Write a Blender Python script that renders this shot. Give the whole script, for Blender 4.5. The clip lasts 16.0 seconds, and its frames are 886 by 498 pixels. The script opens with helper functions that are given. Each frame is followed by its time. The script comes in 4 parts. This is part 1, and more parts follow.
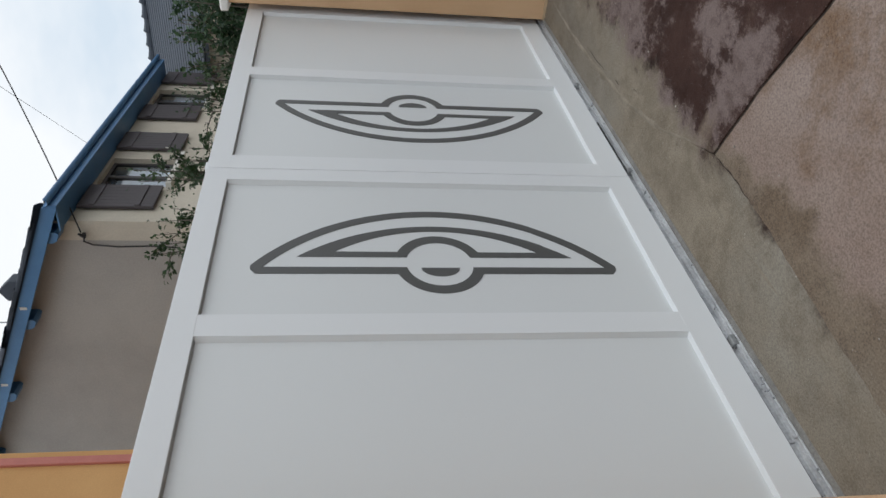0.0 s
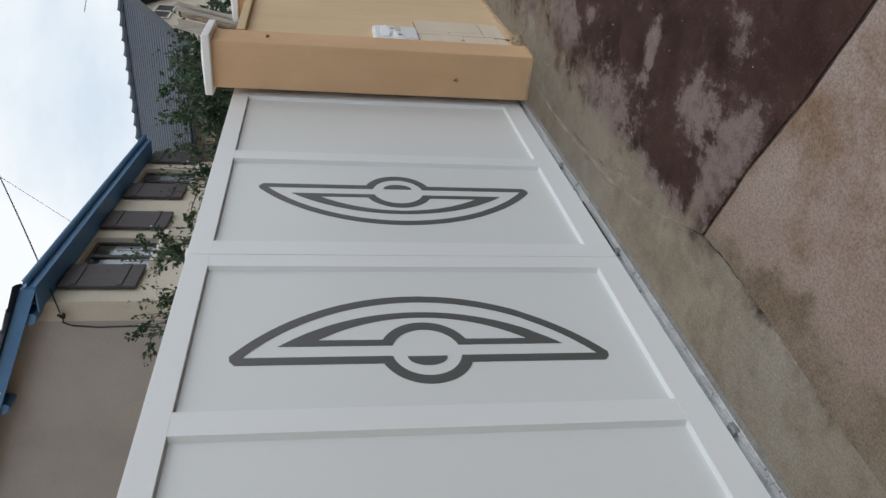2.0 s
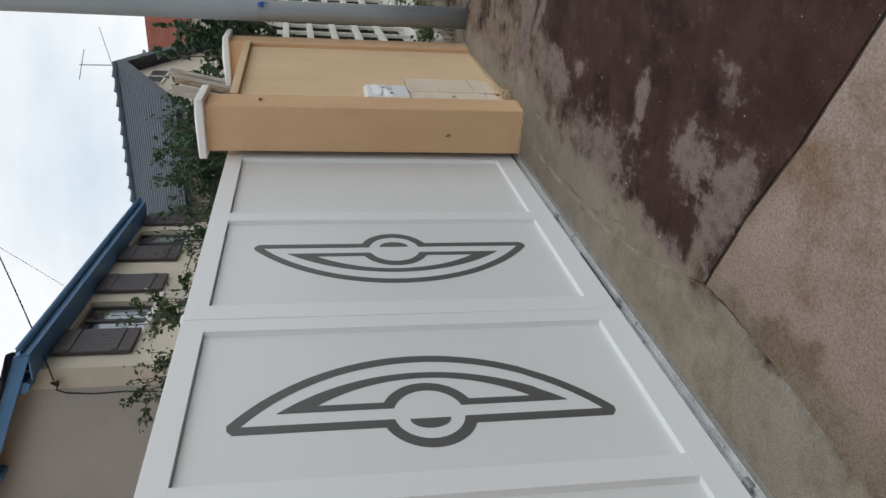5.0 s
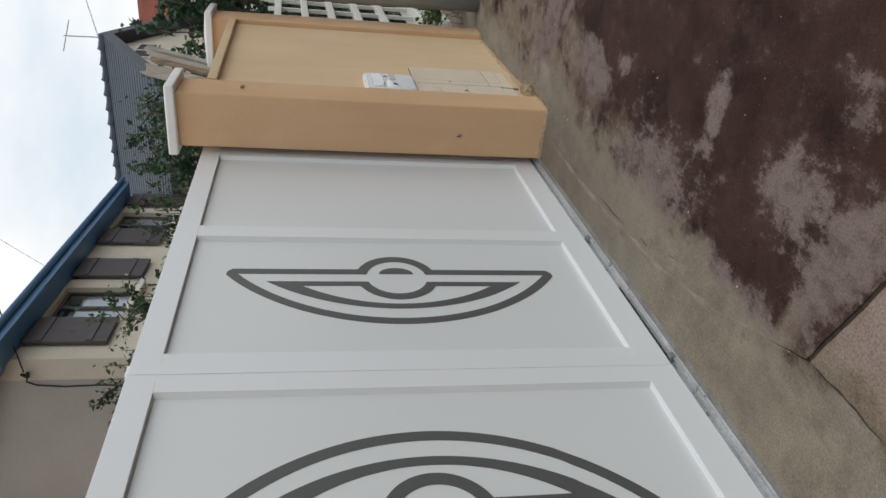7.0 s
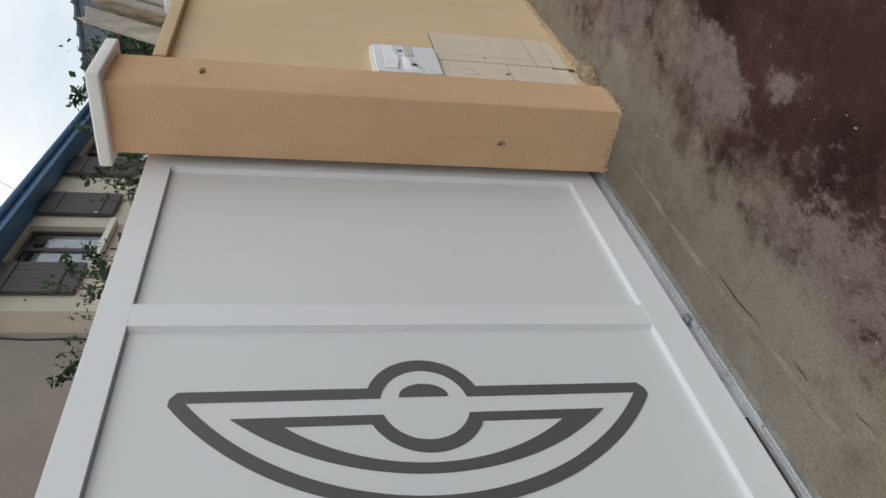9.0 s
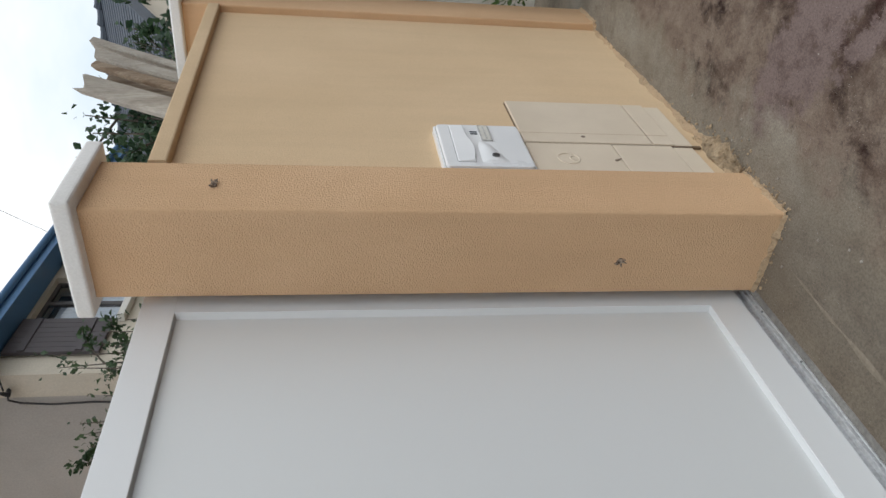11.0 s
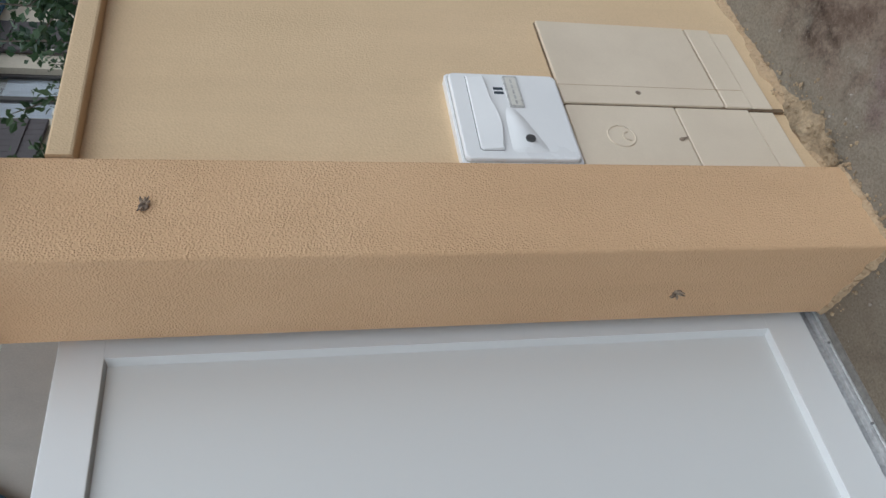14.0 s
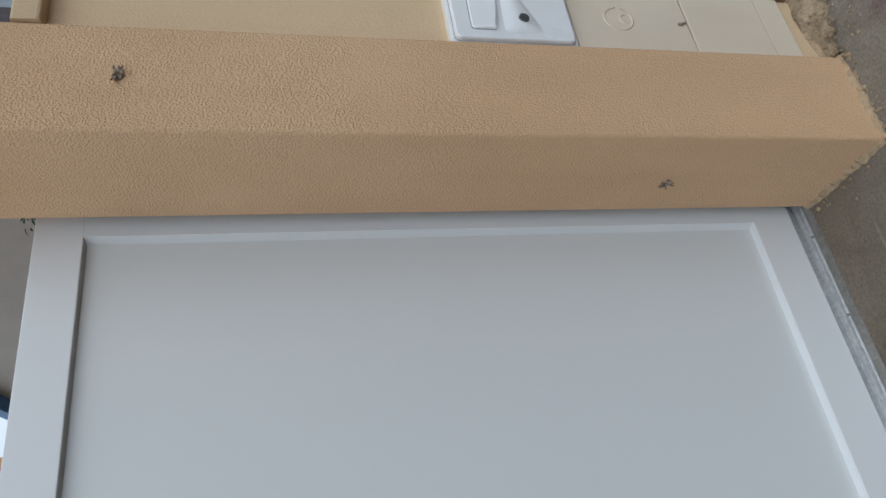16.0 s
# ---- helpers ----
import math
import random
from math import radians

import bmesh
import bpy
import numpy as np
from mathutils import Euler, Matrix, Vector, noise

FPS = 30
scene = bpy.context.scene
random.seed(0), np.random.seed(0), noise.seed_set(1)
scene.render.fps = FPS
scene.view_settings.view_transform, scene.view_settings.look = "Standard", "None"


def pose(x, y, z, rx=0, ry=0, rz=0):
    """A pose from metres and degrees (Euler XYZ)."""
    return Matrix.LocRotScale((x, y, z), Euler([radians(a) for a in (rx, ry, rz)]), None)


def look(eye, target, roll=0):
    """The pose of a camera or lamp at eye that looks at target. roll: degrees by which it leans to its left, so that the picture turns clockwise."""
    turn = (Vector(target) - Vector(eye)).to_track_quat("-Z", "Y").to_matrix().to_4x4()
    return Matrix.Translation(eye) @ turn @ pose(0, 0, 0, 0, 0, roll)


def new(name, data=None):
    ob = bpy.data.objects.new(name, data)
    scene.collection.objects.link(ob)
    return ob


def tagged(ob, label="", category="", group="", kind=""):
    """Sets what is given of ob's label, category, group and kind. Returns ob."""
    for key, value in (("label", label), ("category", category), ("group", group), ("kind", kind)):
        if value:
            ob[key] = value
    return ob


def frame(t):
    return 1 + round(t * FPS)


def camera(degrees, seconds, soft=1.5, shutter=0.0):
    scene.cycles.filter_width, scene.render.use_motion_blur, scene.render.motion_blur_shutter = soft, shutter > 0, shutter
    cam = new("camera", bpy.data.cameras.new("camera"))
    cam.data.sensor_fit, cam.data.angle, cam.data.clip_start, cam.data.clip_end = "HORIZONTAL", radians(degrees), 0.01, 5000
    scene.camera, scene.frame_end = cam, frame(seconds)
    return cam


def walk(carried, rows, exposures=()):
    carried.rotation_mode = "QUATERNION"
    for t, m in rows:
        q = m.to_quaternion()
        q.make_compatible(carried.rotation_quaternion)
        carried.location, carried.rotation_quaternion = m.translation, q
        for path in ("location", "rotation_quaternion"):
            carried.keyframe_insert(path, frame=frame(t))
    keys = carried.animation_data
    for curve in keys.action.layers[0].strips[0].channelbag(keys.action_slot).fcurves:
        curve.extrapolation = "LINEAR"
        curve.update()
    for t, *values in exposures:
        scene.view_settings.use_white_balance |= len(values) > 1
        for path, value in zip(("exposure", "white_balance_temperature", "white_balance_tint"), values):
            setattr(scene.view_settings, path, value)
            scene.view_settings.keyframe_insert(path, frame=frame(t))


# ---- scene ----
cam = camera(63.8, 16.0)
PATH = [
    (0, (-0.163, -1.567, 1.342), (1.402, -0.356, 1.051), -89.6),
    (0.5, (-0.11, -1.581, 1.333), (1.543, -0.503, 1.005), -89.5),
    (1, (-0.084, -1.576, 1.324), (1.598, -0.549, 0.986), -89.8),
    (1.5, (-0.064, -1.562, 1.33), (1.625, -0.542, 1.003), -89.6),
    (2, (-0.082, -1.568, 1.334), (1.594, -0.527, 1.006), -89.5),
    (2.5, (-0.091, -1.558, 1.329), (1.571, -0.491, 1.01), -89.7),
    (3, (-0.09, -1.545, 1.334), (1.555, -0.463, 0.982), -88.0),
    (3.5, (-0.091, -1.574, 1.327), (1.542, -0.456, 1.039), -91.2),
    (4, (-0.066, -1.551, 1.335), (1.564, -0.433, 1.032), -90.5),
    (4.5, (-0.063, -1.593, 1.324), (1.636, -0.574, 1.05), -91.4),
    (4.7, (-0.059, -1.589, 1.338), (1.687, -0.665, 1.025), -90.8),
    (6.8, (0.456, -1.448, 1.338), (2.177, -0.52, 0.919), -90.1),
    (7, (0.572, -1.459, 1.324), (2.292, -0.505, 0.959), -89.3),
    (7.5, (0.853, -1.51, 1.309), (2.513, -0.479, 0.883), -89.6),
    (8, (1.167, -1.431, 1.363), (2.87, -0.458, 0.974), -89.4),
    (8.5, (1.399, -1.375, 1.328), (3.094, -0.39, 0.932), -90.1),
    (9, (1.717, -1.428, 1.332), (3.301, -0.277, 0.928), -89.0),
    (9.5, (1.966, -1.376, 1.36), (3.709, -0.466, 0.997), -87.3),
    (9.7, (2.005, -1.309, 1.323), (3.694, -0.272, 1.052), -89.1),
    (11.8, (3.044, -1.319, 1.413), (4.584, -0.108, 1.01), -91.5),
    (12, (3.145, -1.347, 1.415), (4.593, -0.036, 0.985), -90.7),
    (12.5, (3.369, -1.44, 1.41), (4.693, -0.012, 0.955), -92.2),
    (13, (3.407, -1.454, 1.418), (4.768, -0.04, 1.033), -91.3),
    (13.5, (3.4, -1.44, 1.418), (4.718, 0.008, 1.012), -91.1),
    (14, (3.38, -1.422, 1.423), (4.557, 0.136, 0.99), -90.9),
    (14.5, (3.36, -1.396, 1.428), (4.39, 0.255, 0.967), -90.6),
    (15, (3.356, -1.381, 1.431), (4.3, 0.318, 0.959), -91.3),
    (15.5, (3.354, -1.379, 1.431), (4.271, 0.334, 0.956), -91.6),
    (16, (3.349, -1.371, 1.423), (4.308, 0.32, 0.953), -91.6),
]
EXPOSURES = [(0.0, 0.05, 6400, 10), (4.7, 0.05, 6500, 10), (7.0, 0.1, 6600, 10), (9.5, 0.12, 6600, 10), (12.0, 0.35, 6350, 10), (12.5, 0.34, 6300, 10), (14.0, 0.29, 6150, 9), (14.5, 0.28, 6100, 9), (15.0, 0.16, 6050, 8), (16.0, 0.08, 6000, 8)]
walk(cam, [(t, look(eye, target, roll)) for t, eye, target, roll in PATH], EXPOSURES)

# ---- world, sun ----
world = bpy.data.worlds.new("overcast_sky")
scene.world = world
world.use_nodes = True
wn, wl = world.node_tree.nodes, world.node_tree.links
wn.clear()
w_out = wn.new("ShaderNodeOutputWorld")
w_bg = wn.new("ShaderNodeBackground")
w_sky = wn.new("ShaderNodeTexSky")
w_sky.sky_type, w_sky.sun_disc = "NISHITA", False
w_sky.sun_elevation, w_sky.sun_rotation = radians(52), radians(172)
w_scale = wn.new("ShaderNodeVectorMath")
w_scale.operation = "SCALE"
w_scale.inputs["Scale"].default_value = 0.10
w_co = wn.new("ShaderNodeTexCoord")
w_map = wn.new("ShaderNodeMapping")
w_map.inputs["Scale"].default_value = (1.0, 1.0, 2.2)
w_map.inputs["Location"].default_value = (0.35, 0.1, 0.2)
w_noise = wn.new("ShaderNodeTexNoise")
w_noise.inputs["Scale"].default_value, w_noise.inputs["Detail"].default_value = 3.2, 5.0
w_noise.inputs["Roughness"].default_value = 0.52
w_ramp = wn.new("ShaderNodeValToRGB")
w_ramp.color_ramp.elements[0].position, w_ramp.color_ramp.elements[0].color = 0.34, (0.74, 0.84, 0.93, 1)
w_ramp.color_ramp.elements[1].position, w_ramp.color_ramp.elements[1].color = 0.64, (1.04, 1.06, 1.07, 1)
w_mix = wn.new("ShaderNodeMix")
w_mix.data_type = "RGBA"
w_mix.inputs["Factor"].default_value = 0.93
wl.new(w_sky.outputs[0], w_scale.inputs[0])
wl.new(w_co.outputs["Generated"], w_map.inputs[0])
wl.new(w_map.outputs[0], w_noise.inputs["Vector"])
wl.new(w_noise.outputs["Fac"], w_ramp.inputs[0])
wl.new(w_scale.outputs[0], w_mix.inputs["A"])
wl.new(w_ramp.outputs[0], w_mix.inputs["B"])
wl.new(w_mix.outputs["Result"], w_bg.inputs["Color"])
wl.new(w_bg.outputs[0], w_out.inputs[0])
w_bg.inputs["Strength"].default_value = 0.95

sun = new("sun", bpy.data.lights.new("sun", "SUN"))
sun.data.energy, sun.data.angle, sun.data.color = 0.5, radians(50), (1.0, 0.98, 0.95)
sun.matrix_world = look((0, 0, 20), (-1.5, 10.7, 6))

# ---- materials ----
def nodes_of(name):
    m = bpy.data.materials.new(name)
    m.use_nodes = True
    nt = m.node_tree
    return m, nt.nodes, nt.links, nt.nodes["Principled BSDF"]


def noise_node(n, l, scale, detail=4.0, rough=0.55, distort=0.0, vec=None, stretch=None):
    if vec is None:
        vec = n.new("ShaderNodeNewGeometry").outputs["Position"]
    if stretch:
        mp = n.new("ShaderNodeMapping")
        mp.inputs["Scale"].default_value = stretch
        l.new(vec, mp.inputs[0])
        vec = mp.outputs[0]
    t = n.new("ShaderNodeTexNoise")
    t.inputs["Scale"].default_value, t.inputs["Detail"].default_value = scale, detail
    t.inputs["Roughness"].default_value, t.inputs["Distortion"].default_value = rough, distort
    l.new(vec, t.inputs["Vector"])
    return t.outputs["Fac"]


def ramp(n, l, fac, *stops):
    r = n.new("ShaderNodeValToRGB")
    e = r.color_ramp.elements
    while len(e) < len(stops):
        e.new(0.5)
    for el, (p, c) in zip(e, stops):
        el.position = p
        el.color = (c, c, c, 1) if isinstance(c, (int, float)) else (*c, 1)
    l.new(fac, r.inputs[0])
    return r.outputs[0]


def mix(n, l, fac, a, b, blend="MIX"):
    m = n.new("ShaderNodeMix")
    m.data_type, m.blend_type = "RGBA", blend
    for key, v in (("Factor", fac), ("A", a), ("B", b)):
        if isinstance(v, (int, float)):
            m.inputs[key].default_value = v if key == "Factor" else (v, v, v, 1)
        elif isinstance(v, tuple):
            m.inputs[key].default_value = (*v, 1)
        else:
            l.new(v, m.inputs[key])
    return m.outputs["Result"]


def bump(n, l, bsdf, height, strength, distance, below=None):
    b = n.new("ShaderNodeBump")
    b.inputs["Strength"].default_value, b.inputs["Distance"].default_value = strength, distance
    l.new(height, b.inputs["Height"])
    if below is not None:
        l.new(below, b.inputs["Normal"])
    l.new(b.outputs[0], bsdf.inputs["Normal"])
    return b.outputs[0]


def surface(name, c1, c2, rough=0.7, big=1.5, fine=60.0, speck=0.12, bumps=0.2, dist=0.002, metal=0.0, stretch=None, vary=0.0, spec=0.5):
    m, n, l, s = nodes_of(name)
    a = noise_node(n, l, big, 5, 0.6, 0.3, stretch=stretch)
    f = noise_node(n, l, fine, 3, 0.6, stretch=stretch)
    col = mix(n, l, ramp(n, l, a, (0.35, 0.0), (0.65, 1.0)), c1, c2)
    col = mix(n, l, speck, col, ramp(n, l, f, (0.3, 0.15), (0.7, 1.0)), "MULTIPLY")
    if vary:
        o = n.new("ShaderNodeObjectInfo")
        col = mix(n, l, vary, col, ramp(n, l, o.outputs["Random"], (0.0, 0.35), (1.0, 1.0)), "MULTIPLY")
    l.new(col, s.inputs["Base Color"])
    s.inputs["Metallic"].default_value = metal
    s.inputs["Specular IOR Level"].default_value = spec
    l.new(ramp(n, l, a, (0.3, max(rough - 0.08, 0.02)), (0.7, min(rough + 0.08, 1.0))), s.inputs["Roughness"])
    if bumps:
        bump(n, l, s, f, bumps, dist)
    return m


def stucco(name, c1, c2, grain=150.0, depth=0.006, strength=0.55):
    """Scraped render: pits and drag marks a few millimetres across, with faint damp stains."""
    m, n, l, s = nodes_of(name)
    pos = n.new("ShaderNodeNewGeometry").outputs["Position"]
    a = noise_node(n, l, 1.3, 6, 0.6, 0.4, vec=pos)
    g = noise_node(n, l, grain * 1.15, 3, 0.62, 0.0, vec=pos)
    patch = noise_node(n, l, 5.0, 3, 0.5, vec=pos)
    col = mix(n, l, ramp(n, l, a, (0.35, 0.0), (0.68, 1.0)), c1, c2)
    # low grain darkened in the colour too, adding shade to the pits
    col = mix(n, l, 0.09, col, ramp(n, l, g, (0.32, 0.25), (0.55, 1.0)), "MULTIPLY")
    streak = noise_node(n, l, 3.0, 4, 0.6, vec=pos, stretch=(4.0, 4.0, 0.35))
    col = mix(n, l, 0.06, col, ramp(n, l, streak, (0.35, 0.4), (0.6, 1.0)), "MULTIPLY")
    l.new(col, s.inputs["Base Color"])
    s.inputs["Roughness"].default_value = 0.92
    s.inputs["Specular IOR Level"].default_value = 0.2
    cells = n.new("ShaderNodeTexVoronoi")
    cells.inputs["Scale"].default_value = grain * 0.95
    l.new(pos, cells.inputs["Vector"])
    grains = mix(n, l, 0.80, g, ramp(n, l, cells.outputs["Distance"], (0.0, 1.0), (0.65, 0.0)))
    h = mix(n, l, ramp(n, l, patch, (0.3, 0.5), (0.7, 1.0)), 0.5, grains)
    bump(n, l, s, h, strength, depth)
    return m


M_PILLAR = stucco("orange_render", (0.650, 0.420, 0.245), (0.715, 0.478, 0.290), 215, 0.006, 0.52)
M_WALL = stucco("ochre_render", (0.675, 0.498, 0.312), (0.735, 0.548, 0.352), 170, 0.004, 0.22)
M_COPING = stucco("weathered_coping_render", (0.60, 0.445, 0.28), (0.70, 0.525, 0.34), 190, 0.004, 0.3)
M_LIP = stucco("splashed_mortar", (0.56, 0.395, 0.245), (0.40, 0.295, 0.19), 90, 0.012, 0.9)
M_CAP = surface("white_cast_stone", (0.74, 0.73, 0.70), (0.82, 0.81, 0.79), 0.8, 3.0, 140, 0.12, 0.25, 0.002)
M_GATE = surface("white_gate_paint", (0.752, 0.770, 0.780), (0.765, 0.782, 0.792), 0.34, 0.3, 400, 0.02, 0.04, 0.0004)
# same gate white, greyed so the panels' dimmer look sits in the colour
M_PANEL = surface("white_gate_paint_dimmed", (0.695, 0.715, 0.717), (0.705, 0.725, 0.727), 0.34, 0.22, 400, 0.02, 0.03, 0.0004)
M_EMBLEM = surface("dark_grey_film", (0.086, 0.088, 0.086), (0.100, 0.102, 0.100), 0.42, 0.5, 300, 0.05, 0.0)
M_GALV = surface("galvanised_steel", (0.62, 0.63, 0.645), (0.80, 0.81, 0.82), 0.33, 9.0, 90, 0.3, 0.1, 0.0008, metal=0.55)
M_DULL = surface("dull_zinc", (0.30, 0.31, 0.32), (0.40, 0.41, 0.41), 0.55, 6.0, 60, 0.25, 0.15, 0.001, metal=0.7)
M_POLE = surface("grey_weathered_pole", (0.26, 0.29, 0.31), (0.33, 0.36, 0.38), 0.55, 1.6, 80, 0.15, 0.1, 0.001, metal=0.25, stretch=(3.0, 3.0, 0.6))
M_RUST = surface("rusty_iron", (0.09, 0.06, 0.045), (0.46, 0.36, 0.27), 0.85, 90.0, 300, 0.4, 0.5, 0.002)
M_BOX = surface("white_letterbox_paint", (0.80, 0.81, 0.82), (0.84, 0.845, 0.85), 0.35, 5.0, 300, 0.02, 0.0)
M_SEAM = surface("near_black", (0.03, 0.03, 0.03), (0.05, 0.05, 0.05), 0.8, 10, 100, 0.1, 0.0)
M_PLATE = surface("grey_name_plate", (0.45, 0.44, 0.42), (0.56, 0.55, 0.53), 0.3, 60.0, 200, 0.2, 0.0)
M_INK = surface("dark_ink", (0.035, 0.05, 0.07), (0.045, 0.06, 0.08), 0.5, 20, 200, 0.05, 0.0)
M_SHADE = surface("grey_shadow_line", (0.16, 0.16, 0.16), (0.2, 0.2, 0.2), 0.7, 20, 100, 0.1, 0.0)
M_LOCK = surface("lock_metal", (0.10, 0.11, 0.11), (0.18, 0.18, 0.18), 0.35, 40, 300, 0.1, 0.0, metal=0.6)
M_COFFRET = surface("cream_meter_door", (0.675, 0.575, 0.45), (0.735, 0.632, 0.50), 0.6, 4.0, 220, 0.05, 0.1, 0.0006)
M_GAP = surface("brown_joint_and_shadow", (0.13, 0.085, 0.05), (0.22, 0.15, 0.09), 0.95, 30, 200, 0.3, 0.3, 0.001)
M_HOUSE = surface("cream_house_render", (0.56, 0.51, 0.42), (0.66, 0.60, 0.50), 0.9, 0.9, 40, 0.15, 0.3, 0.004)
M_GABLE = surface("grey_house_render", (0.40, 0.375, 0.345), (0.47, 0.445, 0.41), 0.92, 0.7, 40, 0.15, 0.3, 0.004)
# blue paint, its base lifted to take in lens haze over the eaves
M_BLUE = surface("hazed_blue_painted_wood", (0.068, 0.185, 0.37), (0.088, 0.225, 0.43), 0.45, 1.5, 60, 0.15, 0.1, 0.001)
M_TILE = surface("dark_grey_tile", (0.045, 0.06, 0.085), (0.075, 0.09, 0.12), 0.6, 2.5, 50, 0.3, 0.3, 0.004, vary=0.35)
M_SLATE = surface("slate_roof", (0.055, 0.068, 0.09), (0.085, 0.10, 0.125), 0.65, 1.2, 30, 0.3, 0.3, 0.004)
M_REDTILE = surface("red_clay_tile", (0.27, 0.075, 0.05), (0.36, 0.12, 0.08), 0.8, 1.2, 30, 0.3, 0.3, 0.004)
M_SHUTTER = surface("purple_brown_shutter", (0.060, 0.050, 0.055), (0.085, 0.072, 0.078), 0.6, 3.0, 60, 0.2, 0.2, 0.002)
M_WHITE = surface("off_white_paint", (0.66, 0.64, 0.58), (0.74, 0.72, 0.67), 0.7, 2.0, 60, 0.15, 0.1, 0.001)
M_FRAME = surface("dark_window_frame", (0.05, 0.045, 0.045), (0.07, 0.065, 0.065), 0.5, 4, 80, 0.1, 0.0)
M_CURTAIN = surface("white_curtain", (0.72, 0.75, 0.80), (0.80, 0.83, 0.87), 0.9, 6, 60, 0.1, 0.1, 0.002)
# near-black base: the dimness of an unlit interior is put into the colour
M_ROOM = surface("painted_dim_room", (0.05, 0.05, 0.055), (0.07, 0.07, 0.075), 0.9, 2, 40, 0.1, 0.0)
M_ORANGE = surface("neighbour_orange_render", (0.60, 0.33, 0.13), (0.66, 0.38, 0.16), 0.9, 1.0, 50, 0.1, 0.2, 0.002)
M_PINK = surface("pink_paint", (0.50, 0.16, 0.13), (0.56, 0.20, 0.16), 0.6, 3.0, 60, 0.1, 0.0)
M_CABLE = surface("black_cable", (0.015, 0.015, 0.018), (0.025, 0.025, 0.028), 0.6, 10, 100, 0.1, 0.0)
M_BARK = surface("grey_bark", (0.10, 0.085, 0.07), (0.17, 0.145, 0.12), 0.9, 8, 60, 0.4, 0.5, 0.006)
M_SLAB = surface("weathered_grey_board", (0.34, 0.30, 0.25), (0.50, 0.46, 0.40), 0.9, 3.0, 40, 0.35, 0.4, 0.004, stretch=(4.0, 4.0, 0.5))
M_SLABBROWN = surface("brown_weathered_board", (0.20, 0.135, 0.085), (0.38, 0.30, 0.22), 0.9, 5.0, 40, 0.4, 0.4, 0.004, stretch=(5.0, 5.0, 0.4))
M_STONE = surface("pale_pebble", (0.26, 0.22, 0.185), (0.46, 0.42, 0.37), 0.85, 40, 200, 0.3, 0.3, 0.002)
M_RUBBLE = surface("earth_rubble", (0.27, 0.20, 0.125), (0.52, 0.39, 0.25), 0.95, 22, 120, 0.4, 0.7, 0.006)
M_BRICK = surface("dull_red_wall", (0.20, 0.11, 0.09), (0.27, 0.15, 0.12), 0.9, 1.5, 40, 0.3, 0.3, 0.004)
M_BLUETAG = surface("blue_plastic", (0.01, 0.10, 0.42), (0.015, 0.13, 0.48), 0.4, 10, 80, 0.05, 0.0)


def leafy(name, c1, c2):
    m, n, l, s = nodes_of(name)
    g = n.new("ShaderNodeNewGeometry")
    a = noise_node(n, l, 6.0, 2)
    col = mix(n, l, g.outputs["Random Per Island"], c1, c2)
    col = mix(n, l, 0.3, col, ramp(n, l, a, (0.3, 0.4), (0.7, 1.0)), "MULTIPLY")
    l.new(col, s.inputs["Base Color"])
    s.inputs["Roughness"].default_value = 0.5
    tr = n.new("ShaderNodeBsdfTranslucent")
    l.new(col, tr.inputs["Color"])
    ms = n.new("ShaderNodeMixShader")
    ms.inputs[0].default_value = 0.3
    l.new(s.outputs[0], ms.inputs[1])
    l.new(tr.outputs[0], ms.inputs[2])
    l.new(ms.outputs[0], n["Material Output"].inputs["Surface"])
    return m


M_LEAF = leafy("green_leaf", (0.022, 0.050, 0.022), (0.065, 0.115, 0.045))
M_FIG = leafy("broad_leaf", (0.025, 0.060, 0.035), (0.065, 0.125, 0.055))
M_WEED = leafy("bright_weed", (0.055, 0.11, 0.025), (0.10, 0.18, 0.04))

m_glass, n_, l_, s_ = nodes_of("window_glass")
s_.inputs["Base Color"].default_value = (0.9, 0.95, 1.0, 1)
s_.inputs["Roughness"].default_value = 0.03
s_.inputs["Transmission Weight"].default_value = 1.0
s_.inputs["IOR"].default_value = 1.45
M_GLASS = m_glass


def lobe_field(n, l, geo, spots):
    """A soft bias that is highest round a few oval spots: x, y, half lengths, turn, gain."""
    lobes = None
    for fx, fy, sx, sy, turn, gain in spots:
        mp = n.new("ShaderNodeMapping")
        mp.vector_type = "TEXTURE"
        mp.inputs["Location"].default_value = (fx, fy, 0)
        mp.inputs["Scale"].default_value = (sx, sy, 10)
        mp.inputs["Rotation"].default_value = (0, 0, radians(turn))
        l.new(geo, mp.inputs[0])
        dist = n.new("ShaderNodeVectorMath")
        dist.operation = "LENGTH"
        l.new(mp.outputs[0], dist.inputs[0])
        bias = n.new("ShaderNodeMapRange")
        bias.inputs["From Min"].default_value, bias.inputs["From Max"].default_value = 0.2, 1.5
        bias.inputs["To Min"].default_value, bias.inputs["To Max"].default_value = gain, -0.16
        l.new(dist.outputs["Value"], bias.inputs["Value"])
        if lobes is None:
            lobes = bias.outputs[0]
        else:
            top = n.new("ShaderNodeMath")
            top.operation = "MAXIMUM"
            l.new(lobes, top.inputs[0])
            l.new(bias.outputs[0], top.inputs[1])
            lobes = top.outputs[0]
    return lobes


TAN = ((0.305, 0.258, 0.196), (0.225, 0.185, 0.138), (0.25, 0.215, 0.170), (0.31, 0.280, 0.230))
RUST = ((0.27, 0.212, 0.158), (0.19, 0.138, 0.096), (0.215, 0.168, 0.122), (0.275, 0.235, 0.185))


